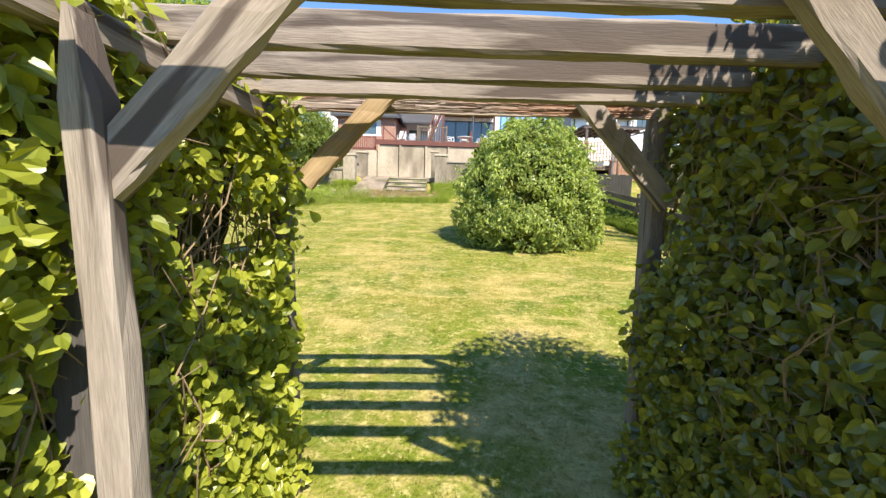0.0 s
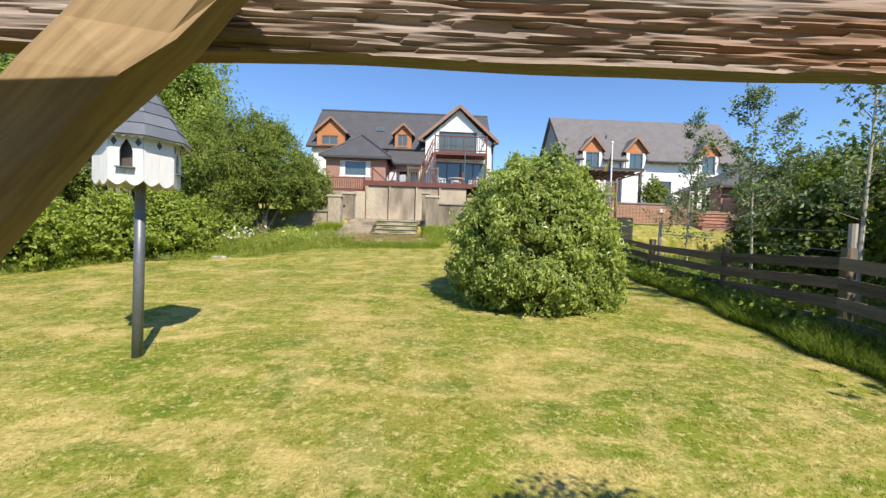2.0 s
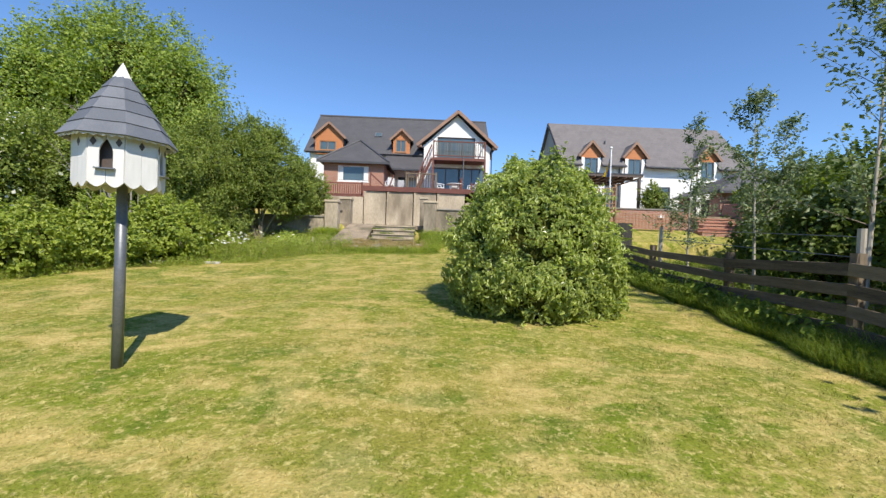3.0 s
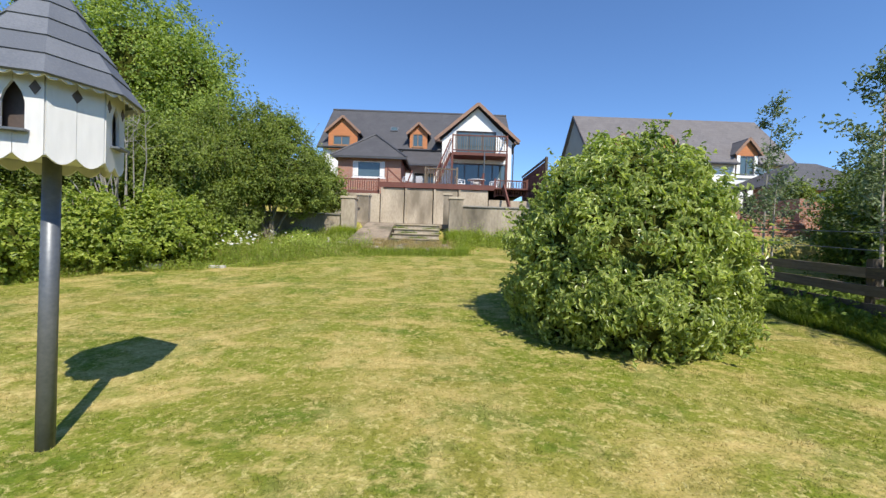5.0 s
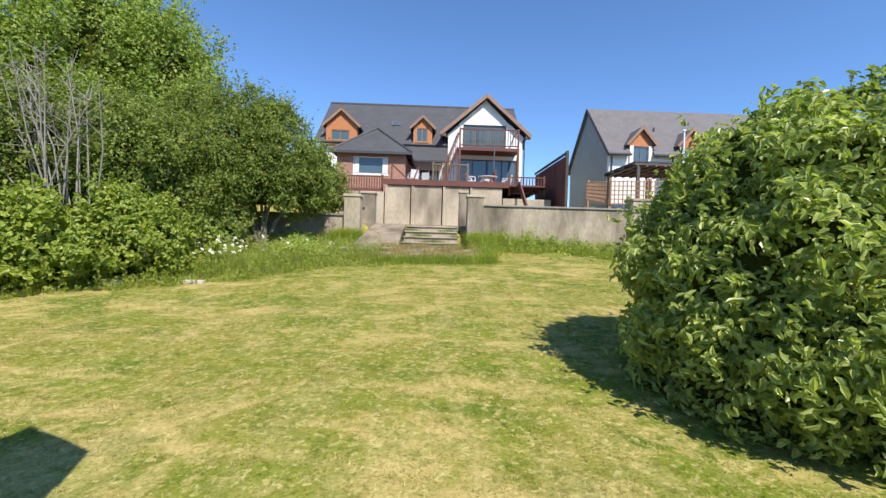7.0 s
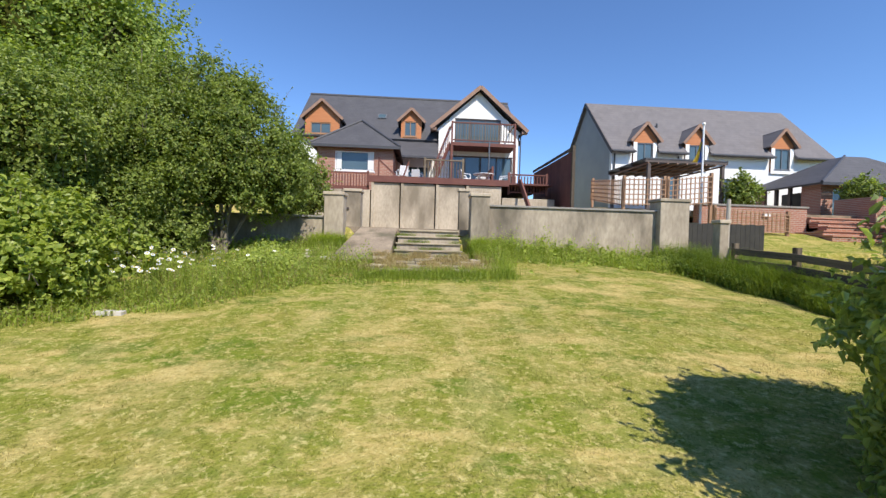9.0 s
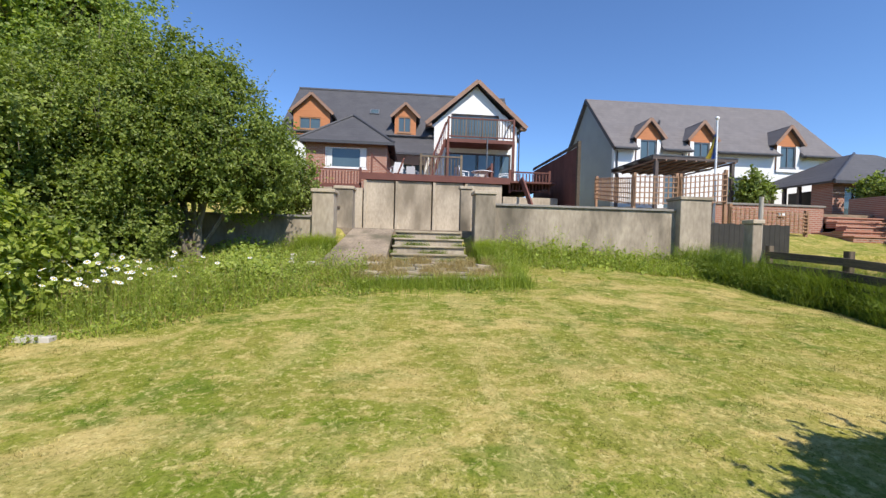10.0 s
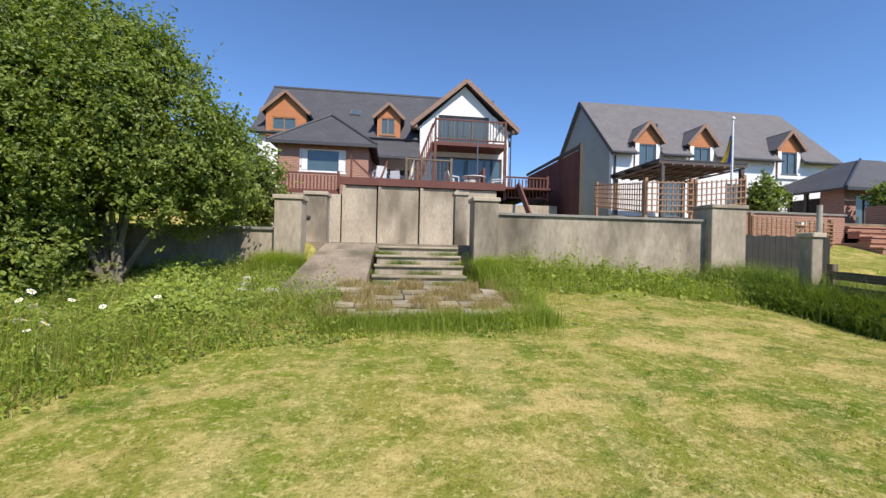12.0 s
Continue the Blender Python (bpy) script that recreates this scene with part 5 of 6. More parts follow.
def ivy(name, x0, x1, y0, y1, z1, face, label, over=None, count=15000, seed=3, leaf=None, sparse=-0.56, size=0.05):
    """A wall of ivy: tangled stems, an added dark core for its shade, and leaves thick on the face at x=face, on both
    ends and on top.
    """
    t = thing(name, ((x0 + x1) / 2, (y0 + y1) / 2, gz((x0 + x1) / 2, 0)), label, "ivy", "ivy walls")
    rnd = random.Random(seed)
    s = 1 if face > (x0 + x1) / 2 else -1
    out = np.array((s, -0.7, 0.5))
    pts, nrm = [], []
    k = int(count * 0.62)
    y, z = RNG.uniform(y0, y1, k), RNG.uniform(0, 1, k) ** 0.95 * z1
    lump = np.array([noise.fractal((a * 1.7, b * 1.7, seed), 0.8, 2.1, 4) for a, b in zip(y, z)])
    x = face + s * (0.07 * lump + RNG.normal(0, 0.03, k) - np.abs(RNG.normal(0, 0.06, k)) + (0.09 if s > 0 else 0.05) * ramp01(y, 1.2, 1.6))
    gap = np.array([noise.noise((a * 2.6 + 5, b * 2.6, seed * 2.0)) for a, b in zip(y, z)]) > RNG.normal(sparse, 0.12, k)
    pts.append(np.stack([x, y, z], 1)[gap]), nrm.append(np.tile(out, (gap.sum(), 1)))
    for yy, d in ((y1, 1), (y0, -1)):
        k = int(count * 0.13)
        x, z = RNG.uniform(x0, x1, k), RNG.uniform(0, z1, k)
        lump = np.array([noise.fractal((a * 1.7, seed, b * 1.7), 0.8, 2.1, 4) for a, b in zip(x, z)])
        pts.append(np.stack([x, yy + d * (0.05 * lump + RNG.normal(0, 0.04, k)), z], 1)), nrm.append(np.tile((0, d, 0.2), (k, 1)))
    k = int(count * 0.12)
    x, y = RNG.uniform(x0, x1, k), RNG.uniform(y0, y1, k)
    pts.append(np.stack([x, y, z1 + RNG.normal(0, 0.07, k)], 1)), nrm.append(np.tile((0, 0, 1.0), (k, 1)))
    if over:
        ox0, ox1, oy0, oy1, oz0, oz1, ok = over
        d = unit(RNG.normal(0, 1, (ok, 3))) * (RNG.uniform(0, 1, ok) ** 0.4)[:, None]
        pts.append(np.stack([(ox0 + ox1) / 2 + d[:, 0] * (ox1 - ox0) / 2, (oy0 + oy1) / 2 + d[:, 1] * (oy1 - oy0) / 2, (oz0 + oz1) / 2 + d[:, 2] * (oz1 - oz0) / 2], 1))
        nrm.append(d + np.array((0, 0, 0.4)))
    p, n = np.concatenate(pts), np.concatenate(nrm)
    p[:, 2] += ground(p[:, 0], p[:, 1]) * np.clip(1 - p[:, 2] / z1, 0, 1)
    v, f = leaf_arrays(p, n, size, 0.65, 0.5, 0.46, 0.13, "heart")
    tagged(part_np("leaves", v, f, leaf or IVY, t), kind="stuff")
    bm = bmesh.new()
    for _ in range(1600):
        a = Vector((face - s * rnd.uniform(0.0, 0.16), rnd.uniform(y0, y1), rnd.uniform(0, z1 * 0.9)))
        b = a + Vector((rnd.uniform(-0.08, 0.08), rnd.uniform(-0.25, 0.25), rnd.uniform(-0.1, 0.4)))
        b.z = min(b.z, z1)
        c = a.lerp(b, 0.5) + Vector((rnd.uniform(-0.05, 0.05), rnd.uniform(-0.05, 0.05), 0))
        r = rnd.uniform(0.001, 0.0042)
        rod(bm, a, c, r, r * 0.8, 4), rod(bm, c, b, r * 0.8, r * 0.5, 4)
    tagged(part("stems", bm, TWIG, t, "dry brown ivy stems"), kind="stuff")
    # Dark lumpy block that stands in for the shade deep in the ivy.
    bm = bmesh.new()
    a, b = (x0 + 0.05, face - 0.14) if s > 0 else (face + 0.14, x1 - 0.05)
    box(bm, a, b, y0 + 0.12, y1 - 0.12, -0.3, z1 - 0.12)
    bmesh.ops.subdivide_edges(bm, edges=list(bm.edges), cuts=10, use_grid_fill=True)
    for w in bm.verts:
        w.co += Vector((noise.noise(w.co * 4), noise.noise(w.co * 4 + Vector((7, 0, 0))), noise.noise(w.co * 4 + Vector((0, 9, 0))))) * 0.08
    part("thicket", bm, SHADE_CORE, t, smooth=True)
    return t


ivy("ivy_wall", -2.2, -0.7, 0.2, 1.74, 1.9, -0.7, "sunlit yellow-green ivy covering the pergola side", seed=3, count=14500, sparse=-0.46, size=0.047)
# This wall faces away from the sun; its darker leaf colour includes that shade.
ivy("ivy_wall", 0.95, 2.4, 0.2, 1.74, 1.95, 0.95, "shaded dark ivy hanging over the pergola side", (0.78, 2.4, -0.3, 1.9, 1.75, 2.85, 9500), seed=8, count=17000, leaf=IVY_SHADED, sparse=-0.4, size=0.045)

# ---- plants ----
BX, BY = 1.75, 8.2
BG = gz(BX, BY)
plant("round_bush", (BX, BY, BG), [(BX, BY, BG + 0.92, 1.39, 1.39, 1.12), (BX + 0.04, BY - 0.1, BG + 0.42, 1.36, 1.36, 0.9), (BX + 0.02, BY, BG + 1.48, 1.06, 1.06, 0.93)], 54000, 0.077, BUSH_LEAF, "large rounded evergreen bush standing on the lawn", "bush", 5, 0.05, 6, core=0.8, rough=0.08, low=-0.95, sub=0.2, shell=0.5, jitter=0.45, slim=0.26, spray=0.14, deep=0.9, droop=0.9, rising=45, rise=0.2)
plant("shrub", (-6.4, 17.2, gz(-6.4, 17.2)), [(-6.5, 17.1, 3.75, 1.75, 1.4, 1.6), (-6.5, 17.2, 4.9, 1.15, 1.1, 1.2), (-7.7, 16.6, 3.8, 1.6, 1.5, 2.0), (-5.35, 17.3, 3.4, 0.95, 0.9, 0.95), (-7.6, 16.4, 2.1, 1.2, 1.0, 1.0)], 72000, 0.07, SHRUB_LEAF, "tall dark green shrub against the garden wall", "shrub", 11, 0.06, 12, core=0.6, slim=0.4, rough=0.3, sub=0.36, group="shrubs", rising=70, rise=0.55)
plant("shrub", (-6.2, 20.6, gz(-6.2, 20.6)), [(-6.2, 20.6, 3.9, 1.4, 1.3, 1.4), (-5.5, 20.3, 3.3, 0.95, 1.0, 0.9)], 12000, 0.09, SHRUB_LEAF, "rounded green shrub behind the garden wall", "shrub", 12, 0.05, 6, core=0.65, slim=0.45, rough=0.32, group="shrubs")
plant("shrub", (-8.8, 14.6, gz(-8.8, 14.6)), [(-8.8, 14.6, 3.2, 1.7, 1.7, 1.9), (-8.2, 15.2, 2.2, 1.4, 1.3, 1.2), (-9.8, 13.6, 3.2, 1.7, 1.6, 2.0)], 56000, 0.07, SHRUB_LEAF, "broad leafy shrub at the meadow edge", "shrub", 13, 0.06, 9, core=0.58, slim=0.42, rough=0.34, sub=0.38, group="shrubs", rising=50, rise=0.5)
plant("bramble", (-7.4, 12.9, gz(-7.4, 12.9)), [(-7.3, 13.1, 1.6, 1.15, 1.1, 0.95), (-8.2, 12.2, 1.5, 1.25, 1.2, 0.95)], 20000, 0.085, PALE_LEAF, "low bright green bramble thicket", "bramble", 14, 0.02, 8, core=0.6, rough=0.45, sub=0.26, group="brambles", rising=40, rise=0.3)
plant("bramble", (-9.2, 10.3, gz(-9, 10.3)), [(-9.1, 10.6, 1.3, 1.2, 1.3, 0.9), (-9.8, 9.2, 1.3, 1.2, 1.2, 1.0)], 16000, 0.085, PALE_LEAF, "low bright green bramble thicket", "bramble", 15, 0.02, 8, core=0.6, rough=0.45, sub=0.26, group="brambles", rising=30, rise=0.3)
plant("hawthorn", (-11.4, 11.9, gz(-9, 11.9)), [(-11.4, 11.9, 2.9, 1.7, 1.8, 1.9), (-12.2, 9.8, 2.6, 1.6, 1.7, 1.7)], 26000, 0.075, SHRUB_LEAF, "hawthorn in white blossom at the garden edge", "hawthorn", 16, 0.06, 8, core=0.6, sub=0.4, blossom=900, rising=30)
plant("tall_tree", (-14.2, 21.5, gz(-9, 21)), [(-14.2, 21.5, 8.8, 3.4, 3.2, 3.2), (-11.9, 21.0, 7.6, 2.0, 2.0, 2.2), (-16.5, 20.0, 7.5, 3.0, 3.0, 3.2), (-13.2, 20.0, 5.2, 3.0, 2.6, 2.4), (-17, 18, 5, 3, 3, 3), (-10.9, 20.4, 5.6, 1.5, 1.5, 1.6)], 110000, 0.12, TREE_LEAF, "tall broadleaf tree behind the shrubs", "tree", 17, 0.22, 12, core=0.56, rough=0.4, rounded=False, sub=0.7, shell=0.6, jitter=0.6, rising=60, rise=0.9)
def sapling(x, y, h, lean, seed, count):
    """A slender young tree: one thin trunk, rising side branches, sparse narrow leaves along them."""
    rnd = random.Random(seed)
    g = gz(x, y)
    t = thing("sapling", (x, y, g), "slender young tree with sparse grey-green leaves", "sapling", "young trees")
    stem = [Vector((x + lean * u * u * h * 0.2 + rnd.uniform(-0.02, 0.02), y + rnd.uniform(-0.03, 0.03), g - 0.1 + u * (h + 0.1))) for u in (0, 0.2, 0.4, 0.6, 0.8, 1.0)]
    bm = bmesh.new()
    for i, (p, q) in enumerate(zip(stem, stem[1:])):
        rod(bm, p, q, 0.036 * (1 - i / 5.4), 0.036 * (1 - (i + 1) / 5.4))
    part("trunk", bm, PALE_BARK, t)
    pts, nrm = [], []
    for k in range(count):
        u = rnd.uniform(0.32, 1.0)
        i = min(4, int(u * 5))
        p = stem[i].lerp(stem[i + 1], u * 5 - i)
        a = rnd.uniform(0, 6.283)
        ln = rnd.uniform(0.35, 1.0) * (1.15 - u) * 1.25 + 0.12
        q = p + Vector((math.cos(a) * ln, math.sin(a) * ln, ln * rnd.uniform(0.4, 1.0)))
        part("branch", rod(bmesh.new(), p, q, 0.010 * (1.3 - u), 0.002, 4), BARK, t)
        for _ in range(70):
            w = rnd.uniform(0.25, 1.08)
            pts.append(p.lerp(q, w) + Vector((rnd.gauss(0, 0.07), rnd.gauss(0, 0.07), rnd.gauss(0, 0.06))))
            nrm.append((rnd.gauss(0, 0.5), rnd.gauss(-0.2, 0.5), 0.8))
    v, f = leaf_arrays(np.array(pts), np.array(nrm), 0.085, 0.6, 0.4, 0.34, 0.12, False)
    tagged(part_np("crown", v, f, SILVER_LEAF, t), kind="stuff")


for i, (x, y, h, lean) in enumerate(((5.75, 6.55, 4.9, 0.2), (6.75, 9.6, 4.3, -0.1), (7.8, 13.4, 4.7, 0.1), (8.6, 11.2, 4.4, 0.2), (6.9, 12.0, 2.6, 0.1))):
    sapling(x, y, h, lean, 300 + i, 34 if h > 3 else 14)
# The first three stand out of view, added to shade the fence bank.
for i, (x, y, r, top) in enumerate(((6.6, 1.0, 1.4, 4.6), (7.0, 3.5, 1.3, 4.4), (7.5, 6.0, 1.2, 3.8), (8.5, 9.1, 1.3, 3.3), (10.1, 11.4, 1.5, 3.5), (12.0, 13.6, 1.6, 3.7), (14.3, 16.0, 1.8, 4.0), (17.6, 19.0, 2.0, 4.3), (11.2, 8.2, 1.8, 4.8), (14.8, 11.5, 2.2, 5.2))):
    g = gz(x, y)
    plant("dark_tree", (x, y, g), [(x, y, g + top * 0.55, r, r, top * 0.42), (x + r * 0.6, y + 0.6, g + top * 0.42, r * 0.8, r * 0.8, top * 0.35), (x - r * 0.5, y + 0.3, g + top * 0.35, r * 0.7, r * 0.7, top * 0.32)], 15000, 0.105, DARK_LEAF, "dark leafy tree beyond the fence", "tree", 40 + i, 0.1, 6, rounded=False, core=0.6, rough=0.5, sub=0.42, shell=0.5, group="trees beyond the fence", rising=16, rise=0.8)
for i, (x, y) in enumerate(((-8, -7), (-3, -8), (3, -8), (9, -6), (-12, -2), (-12, 4))):
    plant("hedge_shrub", (x, y, gz(x, y)), [(x, y, gz(x, y) + 1.3, 2.6, 1.8, 1.7)], 5000, 0.14, SHRUB_LEAF, "rounded hedge shrub closing the garden", "shrub", 60 + i, 0.06, 3, rounded=False, core=0.8, group="closing hedge")
for x, y, z, r in ((12.9, 24.6, 3.55, 0.75), (17.9, 23.9, 3.55, 0.7)):
    plant("patio_shrub", (x, y, z), [(x, y, z + 1.0, r, r, 0.85)], 2500, 0.12, SHRUB_LEAF, "small green shrub growing on the brick terrace", "shrub", int(x), 0.04, 4, rounded=False, core=0.6, sub=0.3, group="terrace shrubs")


TR = random.Random(77)
dead = thing("dead_branches", (-8.6, 12.9, gz(-8.6, 12.9)), "bare grey dead branches standing above the shrubs", "branches")
for i in range(22):
    foot = Vector((-8.5 + TR.uniform(-0.6, 0.6), 12.9 + TR.uniform(-0.3, 0.3), gz(-8.6, 12.9)))
    tip = Vector((-8.4 + TR.uniform(-1.5, 1.3), 12.6 + TR.uniform(-0.5, 0.4), TR.uniform(3.7, 5.2)))
    mid = foot.lerp(tip, 0.6) + Vector((TR.uniform(-0.2, 0.2), 0, 0.2))
    bm = bmesh.new()
    rod(bm, foot, mid, 0.02, 0.013, 5), rod(bm, mid, tip, 0.013, 0.003, 5)
    for _ in range(9):
        q = mid.lerp(tip, TR.uniform(0.1, 0.95))
        rod(bm, q, q + Vector((TR.uniform(-0.5, 0.5), TR.uniform(-0.2, 0.2), TR.uniform(0.0, 0.45))), 0.008, 0.002, 4)
    part("branch", bm, GREY_TWIG, dead)


# ---- grass ----
def blades(x, y, h, w, lean, material, name, label, short=False, foot=None):
    """One object of many grass blades, each a bent strip."""
    k = len(x)
    z = ground(x, y) if foot is None else foot
    a = RNG.uniform(0, 2 * math.pi, k)
    d = np.stack([np.cos(a), np.sin(a), np.zeros(k)], 1)
    s = np.stack([-np.sin(a), np.cos(a), np.zeros(k)], 1)
    b = np.stack([x, y, z - 0.005], 1)
    up = np.array((0, 0, 1.0))
    hh, ww, ll = h[:, None], w[:, None], (lean * RNG.uniform(0.2, 1.3, k))[:, None]
    if short:
        v = np.stack([b - s * ww / 2, b + s * ww / 2, b + up * hh * 0.8 + d * hh * ll], 1).reshape(-1, 3)
        f = np.arange(k)[:, None] * 3 + np.array((0, 1, 2))
        return tagged(part_np(name, v, f, material, None, label), category="grass", kind="stuff")
    mid = b + up * hh * 0.55 + d * hh * ll * 0.35
    tip = b + up * hh * (1 - 0.3 * ll) + d * hh * ll
    v = np.stack([b - s * ww / 2, b + s * ww / 2, mid + s * ww * 0.35, mid - s * ww * 0.35, tip], 1).reshape(-1, 3)
    i = np.arange(k)[:, None] * 5
    f = np.concatenate([i + np.array((0, 1, 2)), i + np.array((0, 2, 3)), i + np.array((3, 2, 4))])
    return tagged(part_np(name, v, f, material, None, label), category="grass", kind="stuff")


EDGE_X = (-12.0, -9.0, -8.3, -7.3, -6.3, -5.0, -4.4, -3.3, -2.0, -0.5, 0.1, 0.9, 2.6, 4.0, 5.0)
EDGE_Y = (8.5, 9.2, 10.0, 11.6, 12.3, 12.95, 13.75, 14.5, 14.95, 14.7, 15.4, 16.8, 17.05, 16.7, 15.8)


def mown_to(x):
    """y at which the mowing stops on the side of the meadow and the wall."""
    return np.interp(x, EDGE_X, EDGE_Y) + 0.12 * np.sin(np.asarray(x) * 3.1) + 0.06 * np.sin(np.asarray(x) * 9.7)


def mown_right(y):
    """x at which the mowing stops before the fence."""
    return np.interp(y, (0, 5, 6.1, 8, 10, 13.3, 14.4, 15.2, 17), (3.9, 4.25, 4.45, 4.72, 4.8, 5.05, 5.15, 5.0, 4.7)) + 0.08 * np.sin(np.asarray(y) * 4.1)


k = 520000
ly = 1.0 + 15.8 * RNG.uniform(0, 1, k) ** 1.15
lx = RNG.uniform(-8.5, 5.2, k)
ok = (ly < mown_to(lx)) & (lx < mown_right(ly))
lx, ly = lx[ok], ly[ok]
tuft = 0.6 + 0.8 * np.abs(np.sin(lx * 5.3 + 1.7 * np.sin(ly * 3.1)) * np.sin(ly * 6.1 + lx))
blades(lx, ly, RNG.uniform(0.012, 0.034, len(lx)) * tuft, RNG.uniform(0.003, 0.007, len(lx)), 1.0, BLADE, "lawn_blades", "short mown grass blades over the lawn", True)

# long grass of the meadow strip, round the paving and under the wall
k = 170000
mx, my = RNG.uniform(-12, 8.5, k), RNG.uniform(8.5, 18.4, k)
e = mown_to(mx)
ok = (my > e) & ~((mx > 0.3) & (mx > mown_right(my))) & ~((mx > -2.7) & (mx < 0) & (my > 15.3)) & ~((mx > -3.7) & (mx < -2.4) & (my > 16.3))
ok &= (RNG.uniform(0, 1, k) < np.where(mx < -6.5, np.exp(-(my - e) / 1.3), 1.0))
mx, my, e = mx[ok], my[ok], e[ok]
tufted = np.array([noise.fractal((a * 1.9, b * 1.9, 2.0), 0.8, 2.1, 3) for a, b in zip(mx, my)])
h = RNG.uniform(0.10, 0.40, len(mx)) * np.clip(0.75 + 1.1 * tufted, 0.2, 1.7) * np.clip(0.45 + (my - e) * 0.9, 0.4, 1.25) * np.where((my > 16.2) & (mx < 0), 0.6, 1.0) * np.where(mx > 0, 1.2, 1.0) * np.where((mx > -3.4) & (mx < 0.4) & (my < 15.4), 0.6, 1.0)
blades(mx, my, h, RNG.uniform(0.004, 0.009, len(mx)), 1.5, LONG_GRASS, "meadow_grass", "long green meadow grass beside the mown lawn")
sel = RNG.uniform(0, 1, len(mx)) < np.clip(np.where((my > 15.9) & (mx < 0), 0.5, np.where(mx < 0, 0.32, 0.16)) - 0.5 * tufted, 0.05, 0.7)
blades(mx[sel], my[sel] + 0.03, h[sel] * RNG.uniform(0.9, 1.6, sel.sum()), RNG.uniform(0.003, 0.006, sel.sum()), 0.5, STRAW_GRASS, "straw_stalks", "dry straw stalks among the meadow grass")
pick = RNG.choice(len(mx), 26000)
tall = h[pick] * RNG.uniform(0.45, 1.0, len(pick))
v, f = leaf_arrays(np.stack([mx[pick], my[pick], ground(mx[pick], my[pick]) + tall], 1), np.tile((0.1, -0.35, 0.85), (len(pick), 1)), 0.05, 0.45, 0.2, 0.3, 0.12, True)
tagged(part_np("meadow_herbs", v, f, PALE_LEAF, None, "small green herb leaves among the meadow grass"), category="weeds", kind="stuff")
# tufts growing through the paving, on the steps and beside the piers
k = 26000
tx, ty = RNG.uniform(-2.9, 0.1, k), RNG.uniform(15.2, 17.0, k)
ok = np.sin(tx * 6.3 + 2 + np.sin(ty * 5)) * np.sin(ty * 7.1 + tx) > 0.12
tx, ty = tx[ok], ty[ok]
blades(tx, ty, RNG.uniform(0.05, 0.26, len(tx)), RNG.uniform(0.003, 0.007, len(tx)), 0.8, STRAW_GRASS, "paving_weeds", "dry weeds growing between the paving slabs", foot=1.39 + 0.15 * (ty - 15.36))
sx = RNG.uniform(-2.35, -0.5, 9000)
level = RNG.integers(0, 4, 9000)
sy = np.array((17.3, 17.66, 18.0, 18.38))[level] + RNG.normal(0, 0.04, 9000)
sz = np.array((1.61, 1.78, 1.96, 2.14))[level]
ok = np.sin(sx * 5.1 + level * 2) > RNG.uniform(-0.4, 1.5, 9000)
blades(sx[ok], sy[ok], RNG.uniform(0.04, 0.16, ok.sum()), RNG.uniform(0.004, 0.008, ok.sum()), 0.9, BANK_GRASS, "step_weeds", "grass growing on the treads of the steps", foot=sz[ok])
k = 5000
px_ = np.concatenate([RNG.normal(-4.1, 0.3, k), RNG.normal(0.15, 0.35, k)])
py_ = np.concatenate([18.4 - RNG.exponential(0.2, k), 18.35 - RNG.exponential(0.35, k)])
blades(px_, py_, RNG.uniform(0.15, 0.6, 2 * k), RNG.uniform(0.004, 0.009, 2 * k), 0.9, LONG_GRASS, "pier_weeds", "tall weeds round the feet of the piers")
k = 4500
ex = np.concatenate([RNG.uniform(-2.9, 0.25, k), RNG.normal(0.12, 0.14, k)])
ey = np.concatenate([15.22 - RNG.exponential(0.12, k), RNG.uniform(15.2, 17.8, k)])
blades(ex, ey, RNG.uniform(0.08, 0.36, 2 * k), RNG.uniform(0.004, 0.008, 2 * k), 0.9, LONG_GRASS, "edge_weeds", "long grass leaning over the edge of the paving")

# lush grass under the fence
k = 80000
fy = RNG.uniform(2.5, 18.4, k)
fx = mown_right(fy) - 0.05 + RNG.exponential(0.45, k) + np.clip(fy - 13, 0, 5) * RNG.uniform(0, 0.55, k)
blades(fx, fy, RNG.uniform(0.15, 0.5, k) * np.clip(0.5 + (fx - mown_right(fy)) * 1.2, 0.45, 1.2) * (1 + 0.7 * ramp01(fy, 12, 15)), RNG.uniform(0.005, 0.012, k), 0.9, BANK_GRASS, "bank_grass", "lush long grass on the bank under the fence")
k = 60000
hy = RNG.uniform(7.5, 18.5, k)
hx = 5.8 + RNG.uniform(0, 1, k) ** 1.3 * (1.5 + 0.45 * (hy - 7.5))
wild = np.array([noise.fractal((a * 0.9, b * 0.9, 6.0), 0.8, 2.1, 3) for a, b in zip(hx, hy)])
blades(hx, hy, RNG.uniform(0.08, 0.4, k) * np.clip(0.6 + 1.2 * wild, 0.1, 1.5), RNG.uniform(0.005, 0.011, k), 1.1, BANK_GRASS, "field_grass", "rough uncut grass in the field beyond the fence")
# weeds with broad leaves along the wall foot
k = 3200
wx, wy = RNG.uniform(0.1, 8.2, k), 18.45 - RNG.exponential(0.4, k)
wz = ground(wx, wy) + RNG.beta(1, 2.2, k) * 0.55 * np.clip(0.55 + 0.5 * np.sin(wx * 4.3) * np.sin(wx * 11.1 + 1), 0.1, 1)
v, f = leaf_arrays(np.stack([wx, wy, wz], 1), np.tile((0, -0.5, 0.8), (k, 1)), 0.085, 0.6, 0.3, 0.5, 0.12, True)
tagged(part_np("wall_weeds", v, f, PALE_LEAF, None, "broad-leaved weeds along the foot of the wall"), category="weeds", kind="stuff")
k = 12000
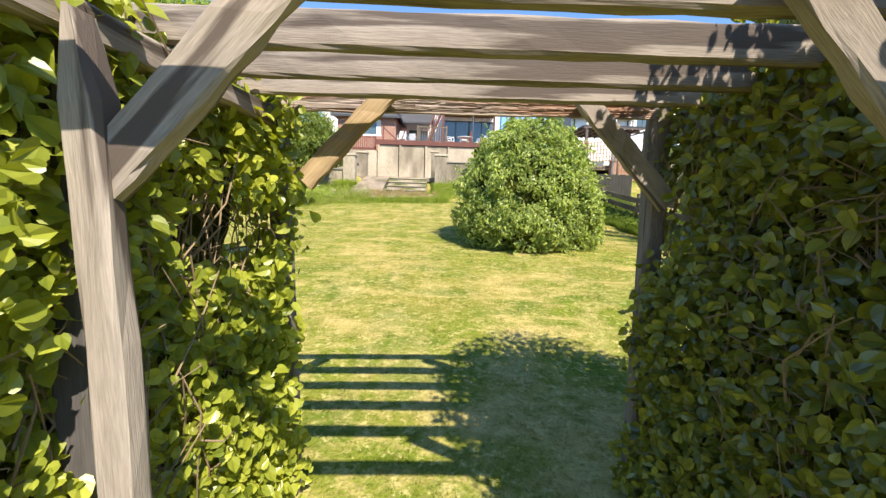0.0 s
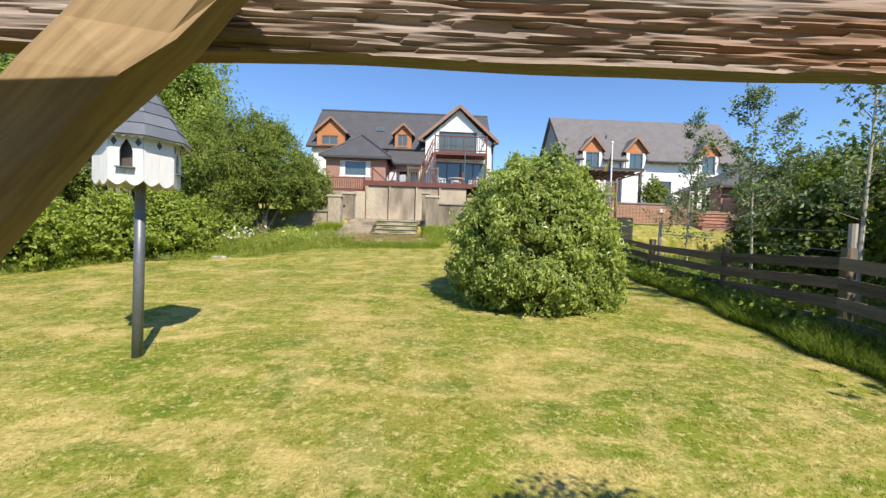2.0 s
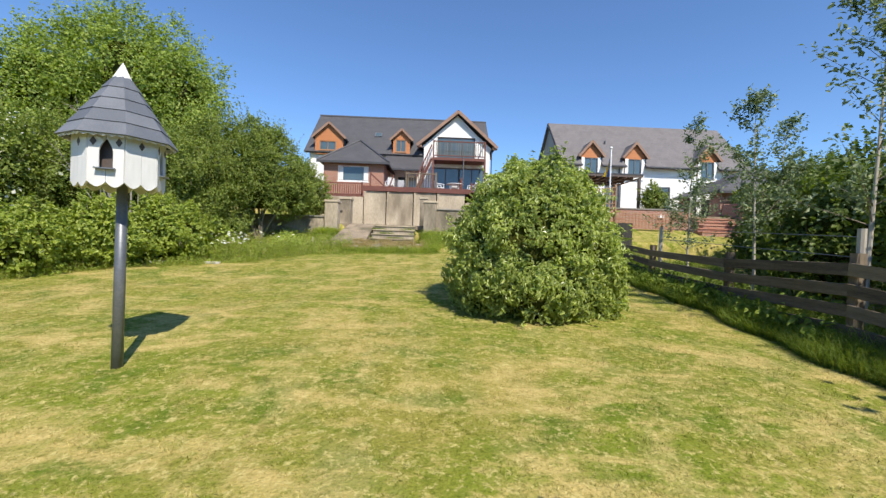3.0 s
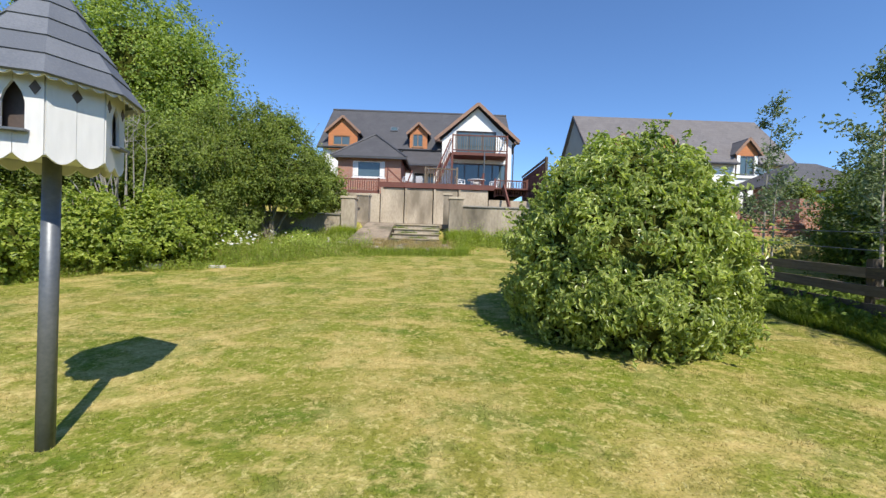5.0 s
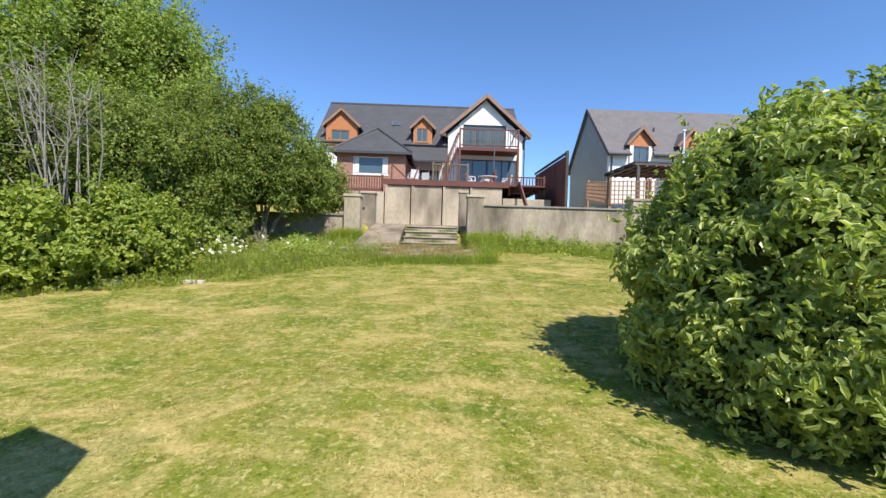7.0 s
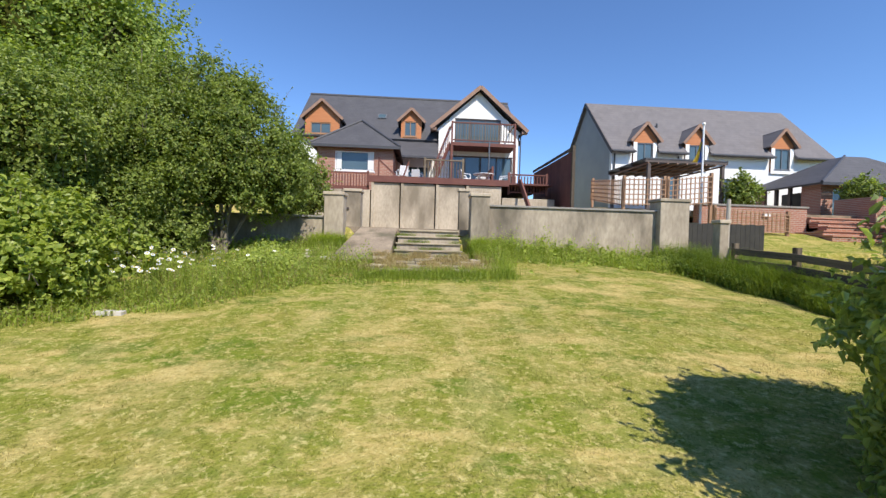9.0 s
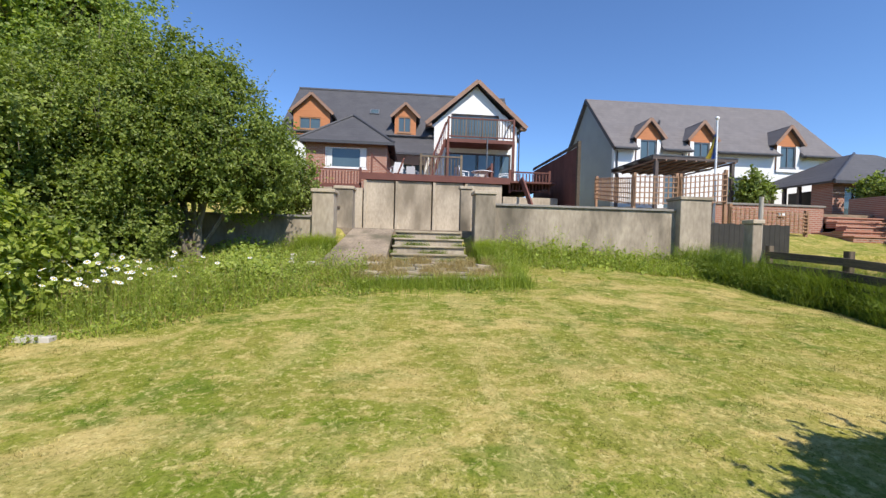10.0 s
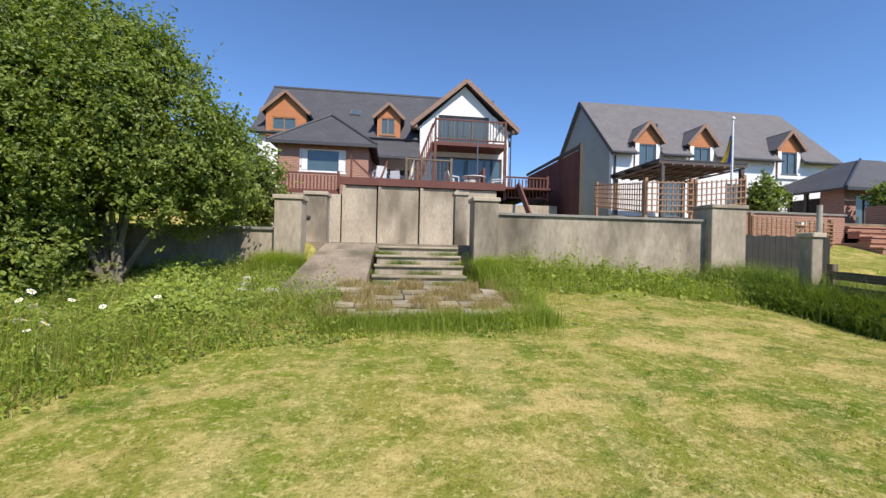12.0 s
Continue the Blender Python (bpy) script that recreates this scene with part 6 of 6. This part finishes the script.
wy = RNG.uniform(6, 18.3, k)
wx = mown_right(wy) + 0.1 + RNG.exponential(0.5, k)
wz = ground(wx, wy) + RNG.beta(1, 1.6, k) * np.clip(0.25 + (wx - mown_right(wy)) * 0.4, 0.2, 0.6)
v, f = leaf_arrays(np.stack([wx, wy, wz], 1), np.tile((-0.3, -0.4, 0.8), (k, 1)), 0.11, 0.6, 0.3, 0.32, 0.12, True)
tagged(part_np("bank_weeds", v, f, BANK_GRASS, None, "broad-leaved weeds on the bank by the fence"), category="weeds", kind="stuff")
k = 20000
wx = RNG.uniform(-9.5, -3.9, k)
wy = 15.2 + RNG.exponential(1.1, k)
ok = wy < 18.4
wx, wy = wx[ok], wy[ok]
wz = ground(wx, wy) + RNG.uniform(0.02, 0.38, len(wx)) * (0.6 + 0.4 * np.sin(wx * 2.9 + wy))
v, f = leaf_arrays(np.stack([wx, wy, wz], 1), np.tile((0.2, -0.5, 0.8), (len(wx), 1)), 0.075, 0.6, 0.3, 0.5, 0.12, True)
tagged(part_np("verge_weeds", v, f, PALE_LEAF, None, "low bramble and weeds before the garden wall"), category="weeds", kind="stuff")

# oxeye daisies
DR = random.Random(9)
bs, bp, by = bmesh.new(), bmesh.new(), bmesh.new()
for _ in range(85):
    x, y = DR.gauss(-5.5, 0.5), DR.gauss(13.45, 0.35)
    if y < float(mown_to(x)) + 0.1:
        y = float(mown_to(x)) + DR.uniform(0.1, 0.5)
    g = gz(x, y)
    top = Vector((x + DR.uniform(-0.08, 0.08), y + DR.uniform(-0.08, 0.08), g + DR.uniform(0.5, 0.82)))
    rod(bs, (x, y, g), top, 0.003, 0.002, 4)
    tilt = Matrix.Translation(top) @ Euler((DR.uniform(0.2, 0.9), DR.uniform(-0.4, 0.4), DR.uniform(0, 6))).to_matrix().to_4x4()
    r = DR.uniform(0.028, 0.04)
    for i in range(9):
        a = 2 * math.pi * i / 9
        ca, sa = math.cos(a), math.sin(a)
        pts = [(0.3 * r * ca, 0.3 * r * sa, 0), (r * 0.8 * math.cos(a - 0.3), r * 0.8 * math.sin(a - 0.3), 0.002), (r * ca, r * sa, -0.002), (r * 0.8 * math.cos(a + 0.3), r * 0.8 * math.sin(a + 0.3), 0.002)]
        bp.faces.new([bp.verts.new(tilt @ Vector(q)) for q in pts])
    rod(by, tilt @ Vector((0, 0, -0.002)), tilt @ Vector((0, 0, 0.007)), r * 0.36, r * 0.25, 7)
daisies = thing("daisy_patch", (-5.35, 13.75, gz(-5.35, 13.75)), "clump of white oxeye daisies in long grass", "daisies", kind="stuff")
tagged(part("stem", bs, LONG_GRASS, daisies), kind="stuff")
tagged(part("petal", bp, PETAL, daisies), kind="stuff")
tagged(part("flower_centre", by, YELLOW, daisies), kind="stuff")

# rubble by the wall and a kerb stone at the meadow edge
RR = random.Random(21)
for i in range(30):
    x, y = RR.gauss(-4.9, 0.6), RR.gauss(16.9, 0.3)
    s = RR.uniform(0.03, 0.13)
    bm = bmesh.new()
    bmesh.ops.create_icosphere(bm, subdivisions=1, radius=1)
    for q in bm.verts:
        kk = 1 + 0.7 * noise.noise(q.co * 1.8 + Vector((i, 0, 0)))
        q.co = Vector((x + q.co.x * s * 1.5 * kk, y + q.co.y * s * kk, gz(x, y) + s * 0.3 + q.co.z * s * 0.5 * kk))
    tagged(part("rubble_stone", bm, ROCK, None, "pale broken rubble stone by the wall"), category="stone", group="rubble")
bm = block(-7.25, -6.9, 12.3, 12.42, gz(-7.1, 12.35) - 0.05, gz(-7.1, 12.35) + 0.1)
tagged(part("kerb_stone", bm, ROCK, None, "pale concrete kerb stone half buried in grass", bevel=0.012), category="stone")
bm = block(-6.05, -5.68, 12.72, 12.84, gz(-5.9, 12.75) - 0.05, gz(-5.9, 12.75) + 0.06)
tagged(part("kerb_stone", bm, ROCK, None, "pale concrete kerb stone at the meadow edge", bevel=0.012), category="stone")
